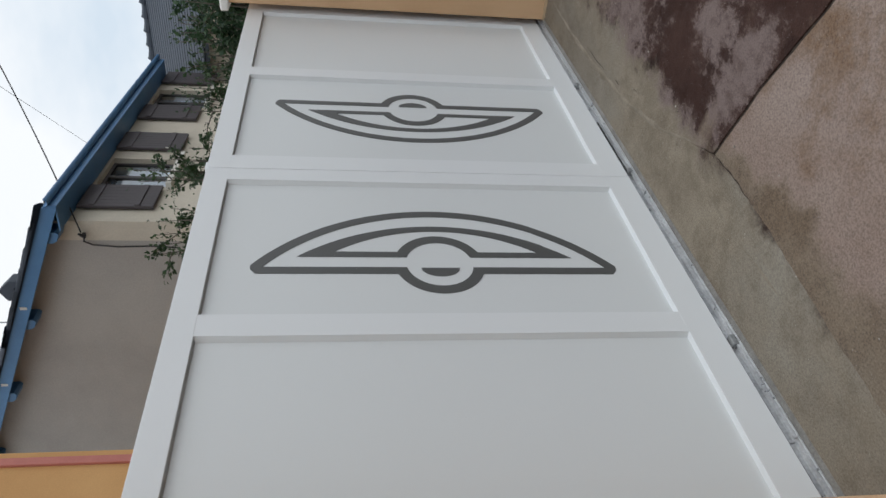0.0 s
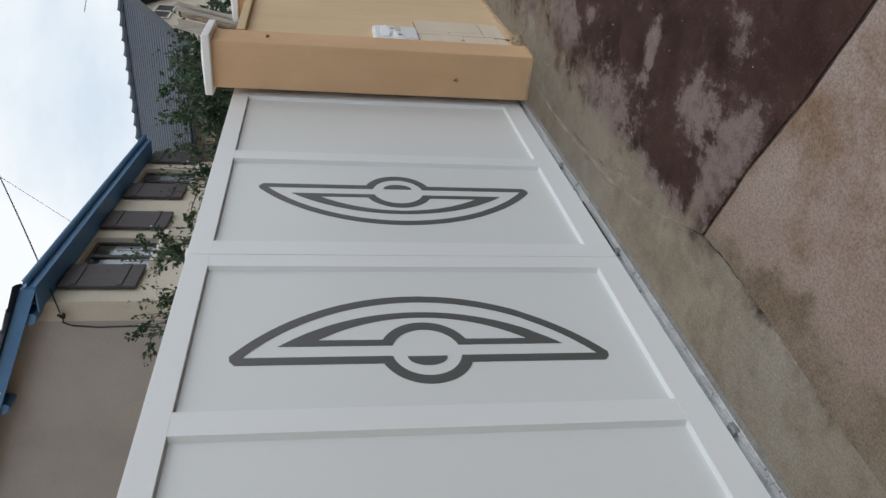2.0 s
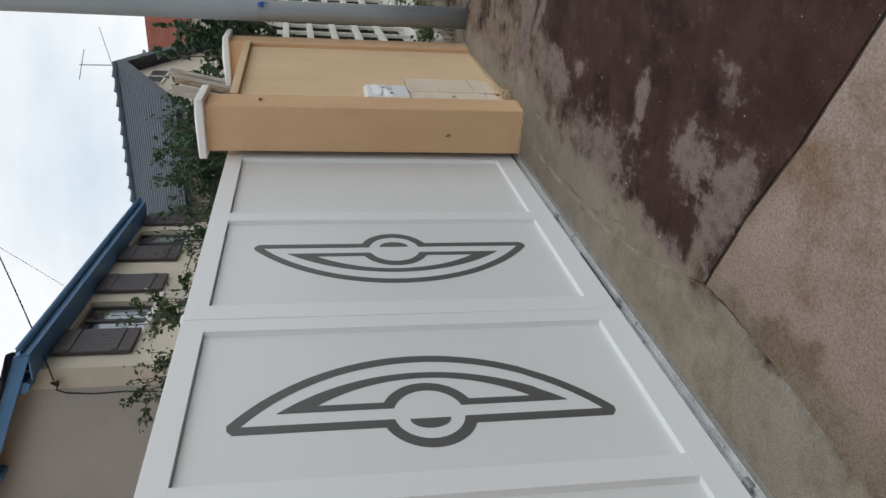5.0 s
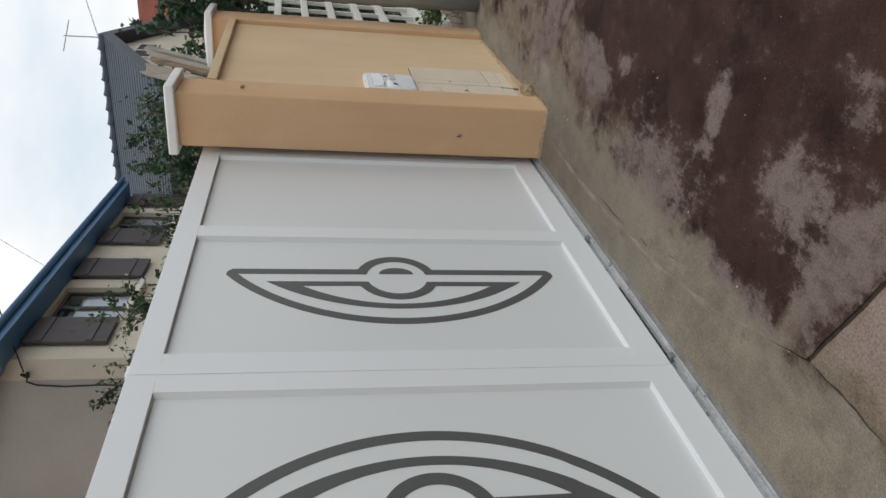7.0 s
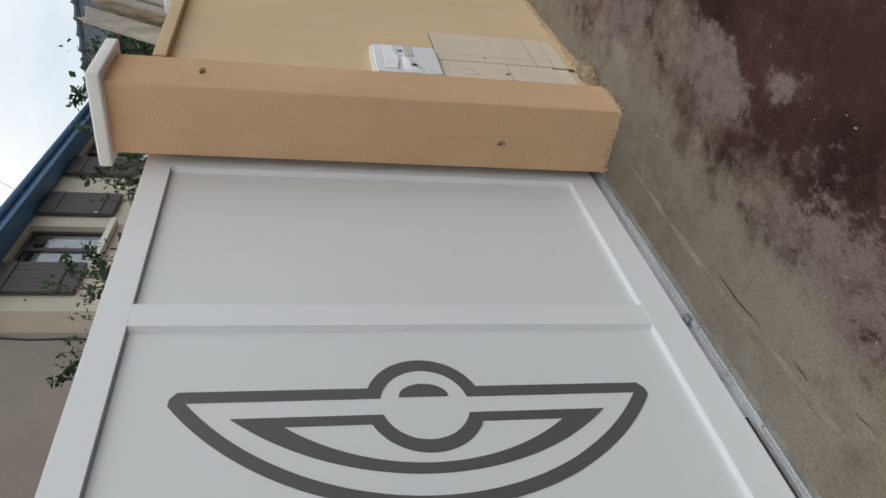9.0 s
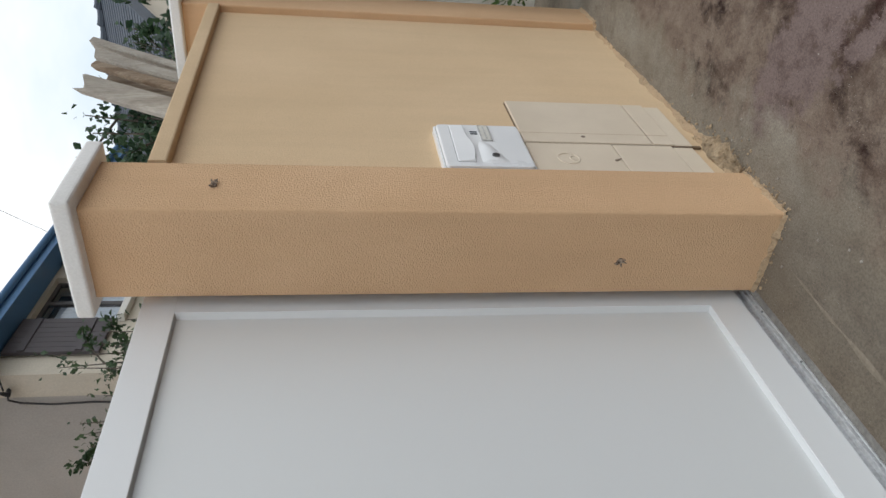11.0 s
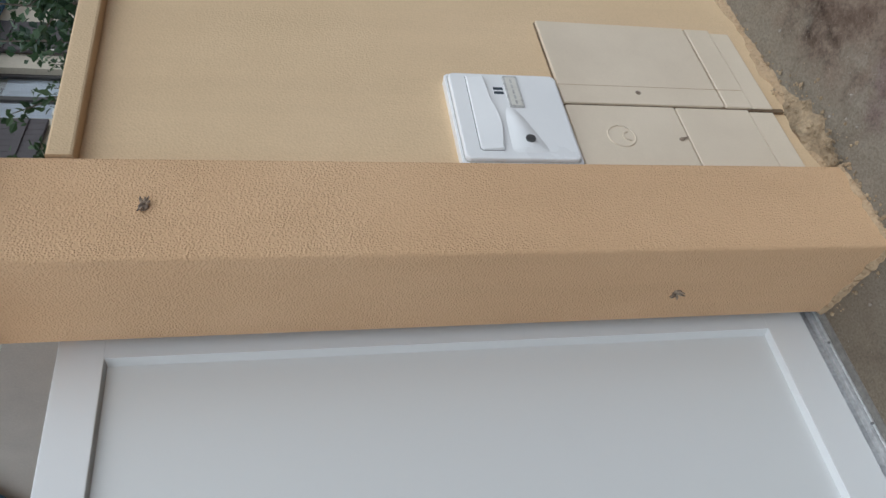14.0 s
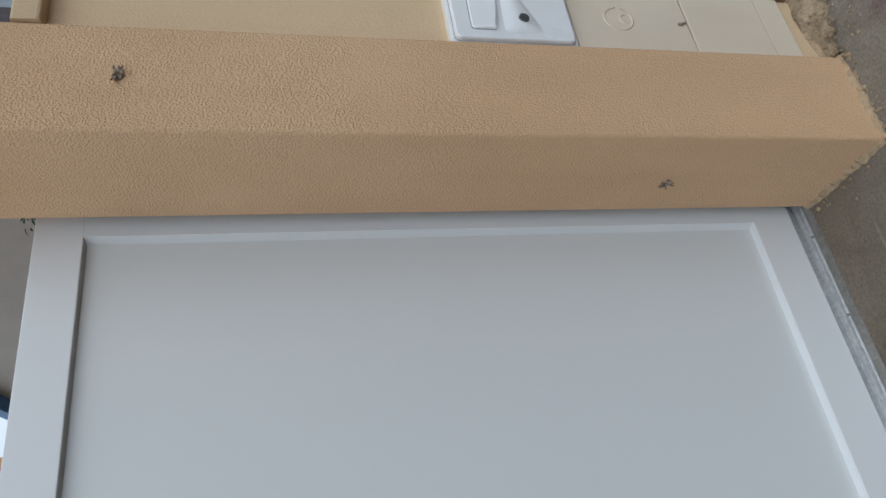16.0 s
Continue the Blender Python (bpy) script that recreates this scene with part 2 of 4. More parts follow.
def paving(name, base1, base2, light, dark, patch_lo, patch_hi, wet, grit, seed, film=(), shift=0.0, stain=(0.53, 0.62), tint=TAN):
    """Worn paving: broad damp and dry patches with ragged rims, aggregate grains, and a tan run-off tint beside the concrete strip."""
    m, n, l, s = nodes_of(name)
    geo = n.new("ShaderNodeNewGeometry").outputs["Position"]
    off = n.new("ShaderNodeVectorMath")
    off.operation = "ADD"
    off.inputs[1].default_value = (seed, seed * 0.7, 0)
    l.new(geo, off.inputs[0])
    pos = off.outputs[0]
    big = noise_node(n, l, 1.05, 7, 0.62, 0.2, vec=pos, stretch=(0.75, 1.25, 1.0))
    mid = noise_node(n, l, 4.5, 8, 0.66, 0.15, vec=pos)
    fine = noise_node(n, l, 150.0, 3, 0.7, vec=pos)
    gr = noise_node(n, l, 260.0, 2, 0.6, vec=pos)
    col = mix(n, l, ramp(n, l, mid, (0.36, 0.0), (0.64, 1.0)), base1, base2)
    # a dried film that lies thickest round a few spots
    film_noise = noise_node(n, l, 9.0, 12, 0.78, 0.0, vec=pos, stretch=(0.85, 1.1, 1.0))
    total = film_noise if film else big
    lobes = lobe_field(n, l, geo, film) if film else None
    both = n.new("ShaderNodeMath")
    l.new(total, both.inputs[0])
    if lobes is None:
        both.inputs[1].default_value = 0.0
    else:
        l.new(lobes, both.inputs[1])
    pm = ramp(n, l, both.outputs[0], *(((patch_lo - 0.08, 0.0), (patch_lo, 0.12), (patch_lo + 0.05, 0.70), (patch_hi, 1.0)) if film else ((patch_lo, 0.0), (patch_hi, 1.0))))
    if film:
        # muddy brown wash near the wall and thinner scuffs in the dried film
        mud = n.new("ShaderNodeMath")
        l.new(noise_node(n, l, 4.2, 10, 0.68, 0.1, vec=pos), mud.inputs[0])
        l.new(lobe_field(n, l, geo, MUD), mud.inputs[1])
        scuff = noise_node(n, l, 13.0, 8, 0.70, 0.1, vec=pos)
        tone = mix(n, l, ramp(n, l, scuff, (0.38, 0.0), (0.62, 1.0)), (0.168, 0.122, 0.094), (0.250, 0.196, 0.155))
        col = mix(n, l, ramp(n, l, mud.outputs[0], (0.46, 0.0), (0.70, 1.0)), col, tone)
        light = mix(n, l, ramp(n, l, scuff, (0.36, 0.0), (0.52, 1.0)), (0.130, 0.092, 0.080), light)
    col = mix(n, l, pm, col, light)
    dm = ramp(n, l, noise_node(n, l, 2.6, 9, 0.68, 0.15, vec=pos), (stain[0], 0.0), (stain[1], 1.0))
    col = mix(n, l, mix(n, l, pm, dm, 0.0) if film else dm, col, dark)
    # run-off tint along the concrete strip
    sep = n.new("ShaderNodeSeparateXYZ")
    l.new(geo, sep.inputs[0])
    add = n.new("ShaderNodeMath")
    add.operation = "MULTIPLY_ADD"
    add.inputs[1].default_value, add.inputs[2].default_value = 0.55, 0.0
    l.new(mid, add.inputs[0])
    bend = n.new("ShaderNodeMapRange")
    bend.inputs["From Min"].default_value, bend.inputs["From Max"].default_value = 3.1, 4.3
    bend.inputs["To Min"].default_value, bend.inputs["To Max"].default_value = shift, shift + 0.10
    l.new(sep.outputs["X"], bend.inputs["Value"])
    l.new(bend.outputs[0], add.inputs[2])
    add2 = n.new("ShaderNodeMath")
    l.new(add.outputs[0], add2.inputs[0])
    l.new(sep.outputs["Y"], add2.inputs[1])
    rim = n.new("ShaderNodeMapRange")
    rim.interpolation_type = "SMOOTHSTEP"
    rim.inputs["From Min"].default_value, rim.inputs["From Max"].default_value = -0.16, -0.03
    l.new(add2.outputs[0], rim.inputs["Value"])
    col = mix(n, l, rim.outputs[0], col, mix(n, l, ramp(n, l, big, (0.42, 0.0), (0.58, 1.0)), mix(n, l, ramp(n, l, mid, (0.38, 0.0), (0.62, 1.0)), *tint[:2]), mix(n, l, ramp(n, l, mid, (0.38, 0.0), (0.62, 1.0)), *tint[2:])))
    blot = noise_node(n, l, 7.5, 10, 0.72, 0.0, vec=pos)
    col = mix(n, l, mix(n, l, rim.outputs[0], 0.0, ramp(n, l, blot, (0.48, 0.0), (0.66, 0.45))), col, (0.125, 0.092, 0.066))
    damp = ramp(n, l, lobe_field(n, l, geo, [(3.75, -0.15, 0.80, 0.40, 0, 0.8)]), (0.0, 0.0), (0.8, 0.75))
    col = mix(n, l, mix(n, l, rim.outputs[0], 0.0, mix(n, l, 1.0, damp, ramp(n, l, big, (0.36, 0.45), (0.56, 1.0)), "MULTIPLY")), col, mix(n, l, ramp(n, l, mid, (0.36, 0.0), (0.64, 1.0)), (0.115, 0.094, 0.073), (0.185, 0.152, 0.118)))
    col = mix(n, l, grit, col, ramp(n, l, fine, (0.32, 0.1), (0.60, 1.0)), "MULTIPLY")
    sp = ramp(n, l, gr, (0.72, 0.0), (0.76, 1.0))
    col = mix(n, l, sp, col, (0.42, 0.40, 0.37))
    l.new(col, s.inputs["Base Color"])
    l.new(mix(n, l, pm, wet, 0.75), s.inputs["Roughness"])
    s.inputs["Specular IOR Level"].default_value = 0.10
    b1 = bump(n, l, s, mid, 0.25, 0.01)
    bump(n, l, s, fine, 0.55, 0.004, b1)
    return m


MUD = [(5.3, -0.55, 1.5, 0.50, -6, 0.34), (4.35, -0.50, 0.75, 0.40, -10, 0.34), (3.45, -0.44, 0.55, 0.20, -8, 0.20), (1.975, -0.50, 0.05, 0.15, -12, 0.30)]
M_DARKPAVE = paving("stained_dark_paving", (0.036, 0.0165, 0.0125), (0.066, 0.034, 0.0265), (0.205, 0.153, 0.140), (0.026, 0.0125, 0.0100), 0.465, 0.575, 0.72, 0.35, 3.0,
                    [(2.88, -0.48, 0.38, 0.25, -8, 0.13), (2.36, -0.38, 0.36, 0.09, -4, 0.13), (2.62, -0.84, 0.06, 0.14, 0, 0.14), (2.15, -0.77, 0.19, 0.14, -10, 0.12), (1.90, -0.68, 0.13, 0.24, -20, 0.18),
                     (2.00, -1.05, 0.10, 0.08, -20, 0.08), (3.70, -0.70, 0.24, 0.11, -8, 0.22), (4.37, -0.90, 0.46, 0.12, 76, 0.40), (4.12, -0.92, 0.25, 0.05, 58, 0.17), (3.35, -0.80, 0.10, 0.05, 30, 0.05)], 0.03)
M_LIGHTPAVE = paving("worn_pinkish_paving", (0.285, 0.208, 0.170), (0.33, 0.252, 0.212), (0.355, 0.282, 0.247), (0.215, 0.138, 0.090), 0.42, 0.62, 0.6, 0.48, 11.0, (), 0.12, (0.50, 0.64), RUST)
M_RIDGE = surface("worn_cement_ridge", (0.29, 0.245, 0.185), (0.20, 0.165, 0.122), 0.9, 9, 90, 0.3, 0.5, 0.004)
M_BED = surface("grey_cement_strip", (0.20, 0.19, 0.175), (0.30, 0.288, 0.265), 0.9, 14, 120, 0.35, 0.4, 0.003)
M_JOINT = surface("dirt_filled_joint", (0.035, 0.022, 0.016), (0.06, 0.042, 0.03), 0.95, 12, 120, 0.4, 0.6, 0.004)
M_EARTH = surface("yard_gravel", (0.22, 0.19, 0.15), (0.30, 0.26, 0.21), 0.95, 1.5, 90, 0.4, 0.5, 0.006)

# ---- mesh helpers ----
ORIGIN = {}


def thing(name, at=(0, 0, 0), turn=0.0, **tags):
    ob = new(name)
    m = pose(*at, 0, 0, turn)
    ob.matrix_world = m
    ORIGIN[ob] = m
    return tagged(ob, **tags)


def part(name, bm, material, parent=None, label="", local=False, smooth=False, **tags):
    """One mesh object from a bmesh in world coordinates (local: the parent's own)."""
    me = bpy.data.meshes.new(name)
    if parent is not None and not local:
        bm.transform(ORIGIN[parent].inverted())
    bmesh.ops.recalc_face_normals(bm, faces=bm.faces)
    if smooth:
        for f in bm.faces:
            f.smooth = True
    bm.to_mesh(me)
    bm.free()
    me.materials.append(material)
    ob = new(name, me)
    if parent is not None:
        ob.parent = parent
        ORIGIN[ob] = ORIGIN[parent]
    return tagged(ob, label=label, **tags)


def join(bm, other):
    me = bpy.data.meshes.new("scratch")
    other.to_mesh(me)
    other.free()
    bm.from_mesh(me)
    bpy.data.meshes.remove(me)
    return bm


def box(x0, x1, y0, y1, z0, z1, bevel=0.0, seg=2, into=None):
    bm = bmesh.new()
    bmesh.ops.create_cube(bm, size=1.0)
    bm.transform(Matrix.Translation(((x0 + x1) / 2, (y0 + y1) / 2, (z0 + z1) / 2)) @ Matrix.Diagonal((x1 - x0, y1 - y0, z1 - z0, 1)))
    if bevel:
        bmesh.ops.bevel(bm, geom=bm.edges[:], offset=bevel, segments=seg, profile=0.5, affect="EDGES")
    return bm if into is None else join(into, bm)


def tube(points, radii, sides=8, into=None):
    """A round bar along points, closed at both ends."""
    bm = bmesh.new() if into is None else into
    pts = [Vector(p) for p in points]
    if isinstance(radii, (int, float)):
        radii = [radii] * len(pts)
    rings = []
    for i, p in enumerate(pts):
        d = (pts[min(i + 1, len(pts) - 1)] - pts[max(i - 1, 0)]).normalized()
        a = d.cross(Vector((0.31, 0.17, 0.93)) if abs(d.z) < 0.9 else Vector((1, 0.1, 0))).normalized()
        b = d.cross(a)
        rings.append([bm.verts.new(p + radii[i] * (math.cos(k) * a + math.sin(k) * b)) for k in (2 * math.pi * j / sides for j in range(sides))])
    for r, q in zip(rings, rings[1:]):
        for j in range(sides):
            bm.faces.new((r[j], r[(j + 1) % sides], q[(j + 1) % sides], q[j]))
    bm.faces.new(rings[0][::-1])
    bm.faces.new(rings[-1])
    return bm


def prism(outline, axis, a, b, into=None):
    """A flat outline (pairs) drawn out along an axis from a to b. axis x: pairs are (y, z); y: (x, z); z: (x, y)."""
    bm = bmesh.new() if into is None else into
    put = {"x": lambda p, k: (k, p[0], p[1]), "y": lambda p, k: (p[0], k, p[1]), "z": lambda p, k: (p[0], p[1], k)}[axis]
    r = [bm.verts.new(put(p, a)) for p in outline]
    q = [bm.verts.new(put(p, b)) for p in outline]
    bm.faces.new(r)
    bm.faces.new(q[::-1])
    for i in range(len(r)):
        j = (i + 1) % len(r)
        bm.faces.new((r[i], q[i], q[j], r[j]))
    return bm


def ground_z(x):
    return 0.06 + 0.006 * (min(max(x, -6.0), 9.0) - 4.2)


def leaf(bm, at, way, size, wide, rnd):
    """A leaf of six points, folded along its rib and drooping at the tip."""
    d = Vector(way).normalized()
    side = d.cross(Vector((rnd.uniform(-1, 1), rnd.uniform(-1, 1), rnd.uniform(0.2, 1)))).normalized()
    up = side.cross(d)
    at = Vector(at)
    v = [bm.verts.new(at + d * (size * a) + side * (wide * b) + up * (size * c)) for a, b, c in
         ((0, 0, 0), (0.45, 0.5, 0.10), (0.45, -0.5, 0.10), (0.5, 0, 0.0), (0.85, 0.22, -0.02), (0.85, -0.22, -0.02), (1, 0, -0.12))]
    for f in ((0, 3, 1), (0, 2, 3), (1, 3, 4), (3, 2, 5), (3, 6, 4), (3, 5, 6)):
        bm.faces.new([v[i] for i in f])

# ---- ground ----
XS = [-400, -60, -6, 9, 60, 400]


def slab(outline, top, bottom, cuts=48):
    """Paving from an outline in plan: its top follows the fall of the street, its rim drops to the bed."""
    bm = bmesh.new()
    pts = []
    for (ax, ay), (bx, by) in zip(outline, outline[1:] + outline[:1]):
        k = max(1, min(cuts, int(math.hypot(bx - ax, by - ay) / 0.03)))
        pts += [(ax + (bx - ax) * i / k, ay + (by - ay) * i / k) for i in range(k)]
    up = []
    for x, y in pts:
        j = 0.006 * noise.noise((x * 7, y * 7, 0.0)) + 0.005 * noise.noise((x * 31, y * 31, len(outline) if y < -0.43 else 2.0)) if abs(x) < 8 and y > -4 else 0.0
        up.append(bm.verts.new((x + j, y + j, ground_z(x) + top)))
    low = [bm.verts.new((v.co.x, v.co.y, v.co.z - top + bottom)) for v in up]
    bm.faces.new(up)
    for i in range(len(up)):
        j = (i + 1) % len(up)
        bm.faces.new((up[i], low[i], low[j], up[j]))
    bmesh.ops.triangulate(bm, faces=[f for f in bm.faces if len(f.verts) > 4])
    return bm


bm = bmesh.new()
rows = [[bm.verts.new((x, y, ground_z(x) - 0.03)) for x in XS] for y in (-400, -40, -8, 0.1, 40, 400)]
for r, q in zip(rows, rows[1:]):
    for i in range(len(XS) - 1):
        bm.faces.new((r[i], r[i + 1], q[i + 1], q[i]))
part("ground", bm, M_EARTH, label="flat pale gravel and earth ground sheet", kind="structure", category="ground")

SEAM = [(1.885, -0.415), (1.765, -0.72), (1.63, -0.99), (1.505, -1.31), (0.80, -3.0)]
part("concrete_apron", join(slab([(-6.0, -0.20), (-6.0, -0.50), (1.6, -0.50), (1.86, -0.44), (1.86, -0.20)], -0.005, -0.045), slab([(-6.0, 0.08), (-6.0, -0.30), (0.7, -0.305), (1.1, -0.345), (1.4, -0.385), (1.69, -0.412), (1.88, -0.41), (2.1, -0.345), (3.1, -0.29), (3.7, -0.32), (4.25, -0.30), (4.25, 0.08)], 0.0, -0.05)), M_DARKPAVE,
     label="grey tan stained concrete strip under the gate", kind="structure", category="pavement")
part("road", slab([(1.890, -0.411), (2.1, -0.345), (3.1, -0.29), (3.7, -0.32), (4.25, -0.30), (4.25, 0.05), (7.6, 0.05), (60, 0.05), (60, -8), (0.85, -8.0), (0.81, -3.0)] + [(x + 0.007, y) for x, y in SEAM[1:4]][::-1], 0.0, -0.05), M_DARKPAVE,
     label="dark purple-brown asphalt with damp stained patches", kind="structure", category="road")
part("pavement", slab([(1.874, -0.411), (1.69, -0.412), (1.4, -0.385), (1.1, -0.345), (0.7, -0.305), (-6.0, -0.30), (-40, -0.30), (-40, -8), (0.835, -8.0), (0.795, -3.0)] + [(x - 0.007, y) for x, y in SEAM[1:4]][::-1], 0.0, -0.05), M_LIGHTPAVE,
     label="worn pinkish grey asphalt with brown stains", kind="structure", category="pavement")

bm = bmesh.new()
lo, hi = [], []
for (ax, ay), (bx, by) in zip(SEAM, SEAM[1:]):
    for i in range(16):
        t = i / 16
        x, y = ax + (bx - ax) * t, ay + (by - ay) * t
        lo.append(bm.verts.new((x - 0.022, y, ground_z(x) - 0.005 + 0.004 * noise.noise((x * 40, y * 40, 1)))))
        hi.append(bm.verts.new((x + 0.022, y, ground_z(x) - 0.005 + 0.004 * noise.noise((x * 40, y * 40, 5)))))
for i in range(len(lo) - 1):
    bm.faces.new((lo[i], hi[i], hi[i + 1], lo[i + 1]))
part("paving_joint", bm, M_JOINT, label="dark dirt-filled joint between two pavings", kind="structure", category="pavement")


def crack(points, w):
    """A dirt-filled crack: a thin uneven sliver let into the paving."""
    bm = bmesh.new()
    pts = []
    for (ax, ay), (bx, by) in zip(points, points[1:]):
        pts += [(ax + (bx - ax) * i / 10, ay + (by - ay) * i / 10) for i in range(10)]
    pts.append(points[-1])
    rows_ = []
    for i, (x, y) in enumerate(pts):
        t = i / (len(pts) - 1)
        k = w * (0.25 + math.sin(math.pi * t)) * (0.7 + 0.6 * noise.noise((x * 30, y * 30, 4)))
        y += 0.006 * noise.noise((x * 18, 3, 1))
        rows_.append([bm.verts.new((x, y + d * k, ground_z(x) + 0.0012)) for d in (-1, 1)])
    for p, q in zip(rows_, rows_[1:]):
        bm.faces.new((p[0], q[0], q[1], p[1]))
    part("crack", bm, M_JOINT, label="thin dirt-filled crack in the concrete strip", kind="structure", category="crack")


def ridge(points, w, h):
    """A low worn cement bead left along the strip."""
    bm = bmesh.new()
    pts = []
    for (ax, ay), (bx, by) in zip(points, points[1:]):
        pts += [(ax + (bx - ax) * i / 24, ay + (by - ay) * i / 24) for i in range(24)]
    pts.append(points[-1])
    rows_ = []
    for i, (x, y) in enumerate(pts):
        t = i / (len(pts) - 1)
        k = math.sin(math.pi * t) ** 0.4 * (0.65 + 0.8 * noise.noise((x * 9, 2.0, 7)))
        y += 0.012 * noise.noise((x * 6, 1.0, 4))
        rows_.append([bm.verts.new((x, y + d * w * max(k, 0.15), ground_z(x) + (h * max(k, 0.1) * e - 0.001))) for d, e in ((-1.0, 0.0), (-0.45, 0.8), (0.1, 1.0), (0.6, 0.55), (1.3, 0.0))])
    for p, q in zip(rows_, rows_[1:]):
        for j in range(4):
            bm.faces.new((p[j], q[j], q[j + 1], p[j + 1]))
    part("cement_ridge", bm, M_RIDGE, label="low worn cement bead along the concrete strip", kind="structure", category="pavement", smooth=True)


ridge([(4.15, -0.20), (3.6, -0.175), (3.2, -0.18), (2.7, -0.21), (2.3, -0.285), (2.02, -0.375)], 0.022, 0.005)
ridge([(1.95, -0.30), (1.6, -0.262), (1.2, -0.268), (0.8, -0.25)], 0.012, 0.002)
crack([(3.02, -0.222), (3.16, -0.212), (3.30, -0.216)], 0.0022)
crack([(2.80, -0.242), (2.88, -0.236)], 0.002)
crack([(2.60, -0.302), (2.66, -0.298)], 0.0016)
crack([(1.90, -0.414), (1.80, -0.415), (1.70, -0.414), (1.58, -0.406)], 0.0030)

rnd = random.Random(5)


def pebble(bm, x, y, z, r):
    t = bmesh.new()
    bmesh.ops.create_icosphere(t, subdivisions=1, radius=r)
    for v in t.verts:
        v.co *= 1 + rnd.uniform(-0.25, 0.25)
        v.co.z *= 0.6
    t.transform(Matrix.Translation((x, y, z)) @ Matrix.Rotation(rnd.uniform(0, 6), 4, "Z"))
    join(bm, t)


bm = bmesh.new()
for i in range(130):
    x = rnd.uniform(0.9, 6.8)
    y = rnd.uniform(-1.9, -0.12) if i % 3 else rnd.uniform(-0.5, -0.33)
    r = rnd.choice((0.0015, 0.002, 0.0025, 0.003, 0.0045))
    pebble(bm, x, y, ground_z(x) + r * 0.4, r)
part("loose_pebbles", bm, M_STONE, label="pale gravel grains scattered on the asphalt", kind="stuff", category="pebbles")
bm = bmesh.new()
for i in range(330):
    x = min(max(rnd.gauss(4.60, 0.10), 4.46), 4.95)
    y = -0.285 - abs(rnd.gauss(0, 0.045))
    r = rnd.choice((0.0015, 0.002, 0.002, 0.003, 0.004, 0.006))
    pebble(bm, x, y, ground_z(x) + rnd.uniform(0.0, 0.035) * max(0, 1 - abs(y + 0.3) / 0.1), r)
for i in range(110):
    side = rnd.random()
    if side < 0.5:
        x, y = rnd.uniform(4.19, 4.46), -0.330 - abs(rnd.gauss(0, 0.012))
    elif side < 0.65:
        x, y = 4.185 - abs(rnd.gauss(0, 0.008)), rnd.uniform(-0.33, -0.05)
    else:
        x, y = rnd.uniform(4.46, 5.9), -0.296 - abs(rnd.gauss(0, 0.012))
    r = rnd.choice((0.002, 0.003, 0.004, 0.006))
    pebble(bm, x, y, ground_z(x) + r * 0.4, r)
# the fine earth between the crumbs
k = 26
lay = []
for i in range(k + 1):
    x = 4.46 + 0.44 * i / k
    row = []
    for j in range(7):
        v = j / 6
        peak = 0.034 * math.exp(-((x - 4.61) / 0.11) ** 2) + 0.004
        y = -0.286 - (0.062 * math.exp(-((x - 4.60) / 0.14) ** 2) * (1 + 0.6 * noise.noise((x * 28, 3, 3))) + 0.010) * v
        row.append(bm.verts.new((x, y, ground_z(x) + peak * (1 - v) ** 1.3 * (1 + 0.5 * noise.noise((x * 45, y * 45, 0))) + (0.0015 if j < 6 else -0.004))))
    lay.append(row)
for p, q in zip(lay, lay[1:]):
    for j in range(6):
        bm.faces.new((p[j], p[j + 1], q[j + 1], q[j]))
part("rubble_heap", bm, M_RUBBLE, label="small heap of earth and mortar crumbs at the wall foot", kind="stuff", category="rubble")

# ---- gate ----
MID, SHEAR = 2.400, 0.0105


def skew(bm):
    """The gate runs with the fall of the street."""
    for v in bm.verts:
        v.co.z += (0.0125 if v.co.z > 1.85 else SHEAR if v.co.z > 0.6 else 0.006) * (v.co.x - 3.38)
    return bm


def emblem_loops():
    """Outlines of the emblem as (across, up) about its centre line, flat side towards minus."""
    def arc(apex, tip_u, tip_v, k=40):
        s, c = apex - tip_u, tip_v
        r = (s * s + c * c) / (2 * s)
        a = math.asin(min(1.0, c / r))
        return [(apex - r + r * math.cos(t), r * math.sin(t)) for t in (-a + 2 * a * i / k for i in range(k + 1))]

    def ring(centre, r, u, sign, k=24):
        """The part of a ring that bulges past the line at u, from plus v to minus v."""
        h = math.acos((u - centre) / r) if sign > 0 else math.acos((centre - u) / r)
        return [(centre + sign * r * math.cos(t), r * math.sin(t)) for t in (h - 2 * h * i / k for i in range(k + 1))]

    c = 0.0
    b1o, b1i, b2o, b2i = -0.058, -0.021, 0.035, 0.066
    outer = [(b1o, -0.640), (b1o + 0.022, -0.658)] + arc(0.324, b1i + 0.008, 0.660) + [(b1o + 0.022, 0.658), (b1o, 0.640)] + ring(c, 0.162, b1o, -1)
    inner = arc(0.287, b1i, 0.618) + ring(c, 0.121, b1i, -1)
    outer2 = arc(0.224, b2o, 0.505) + [p for p in ring(c, 0.121, b2o, 1)]
    inner2 = arc(0.192, b2i, 0.372) + [p for p in ring(c, 0.162, b2i, 1)]
    half = [(-0.024, 0.069)] + [(-0.024 - 0.047 * math.sin(t), 0.069 * math.cos(t)) for t in (math.pi * i / 18 for i in range(1, 18))] + [(-0.024, -0.069)]
    return (outer, inner), (outer2, inner2), (half,)


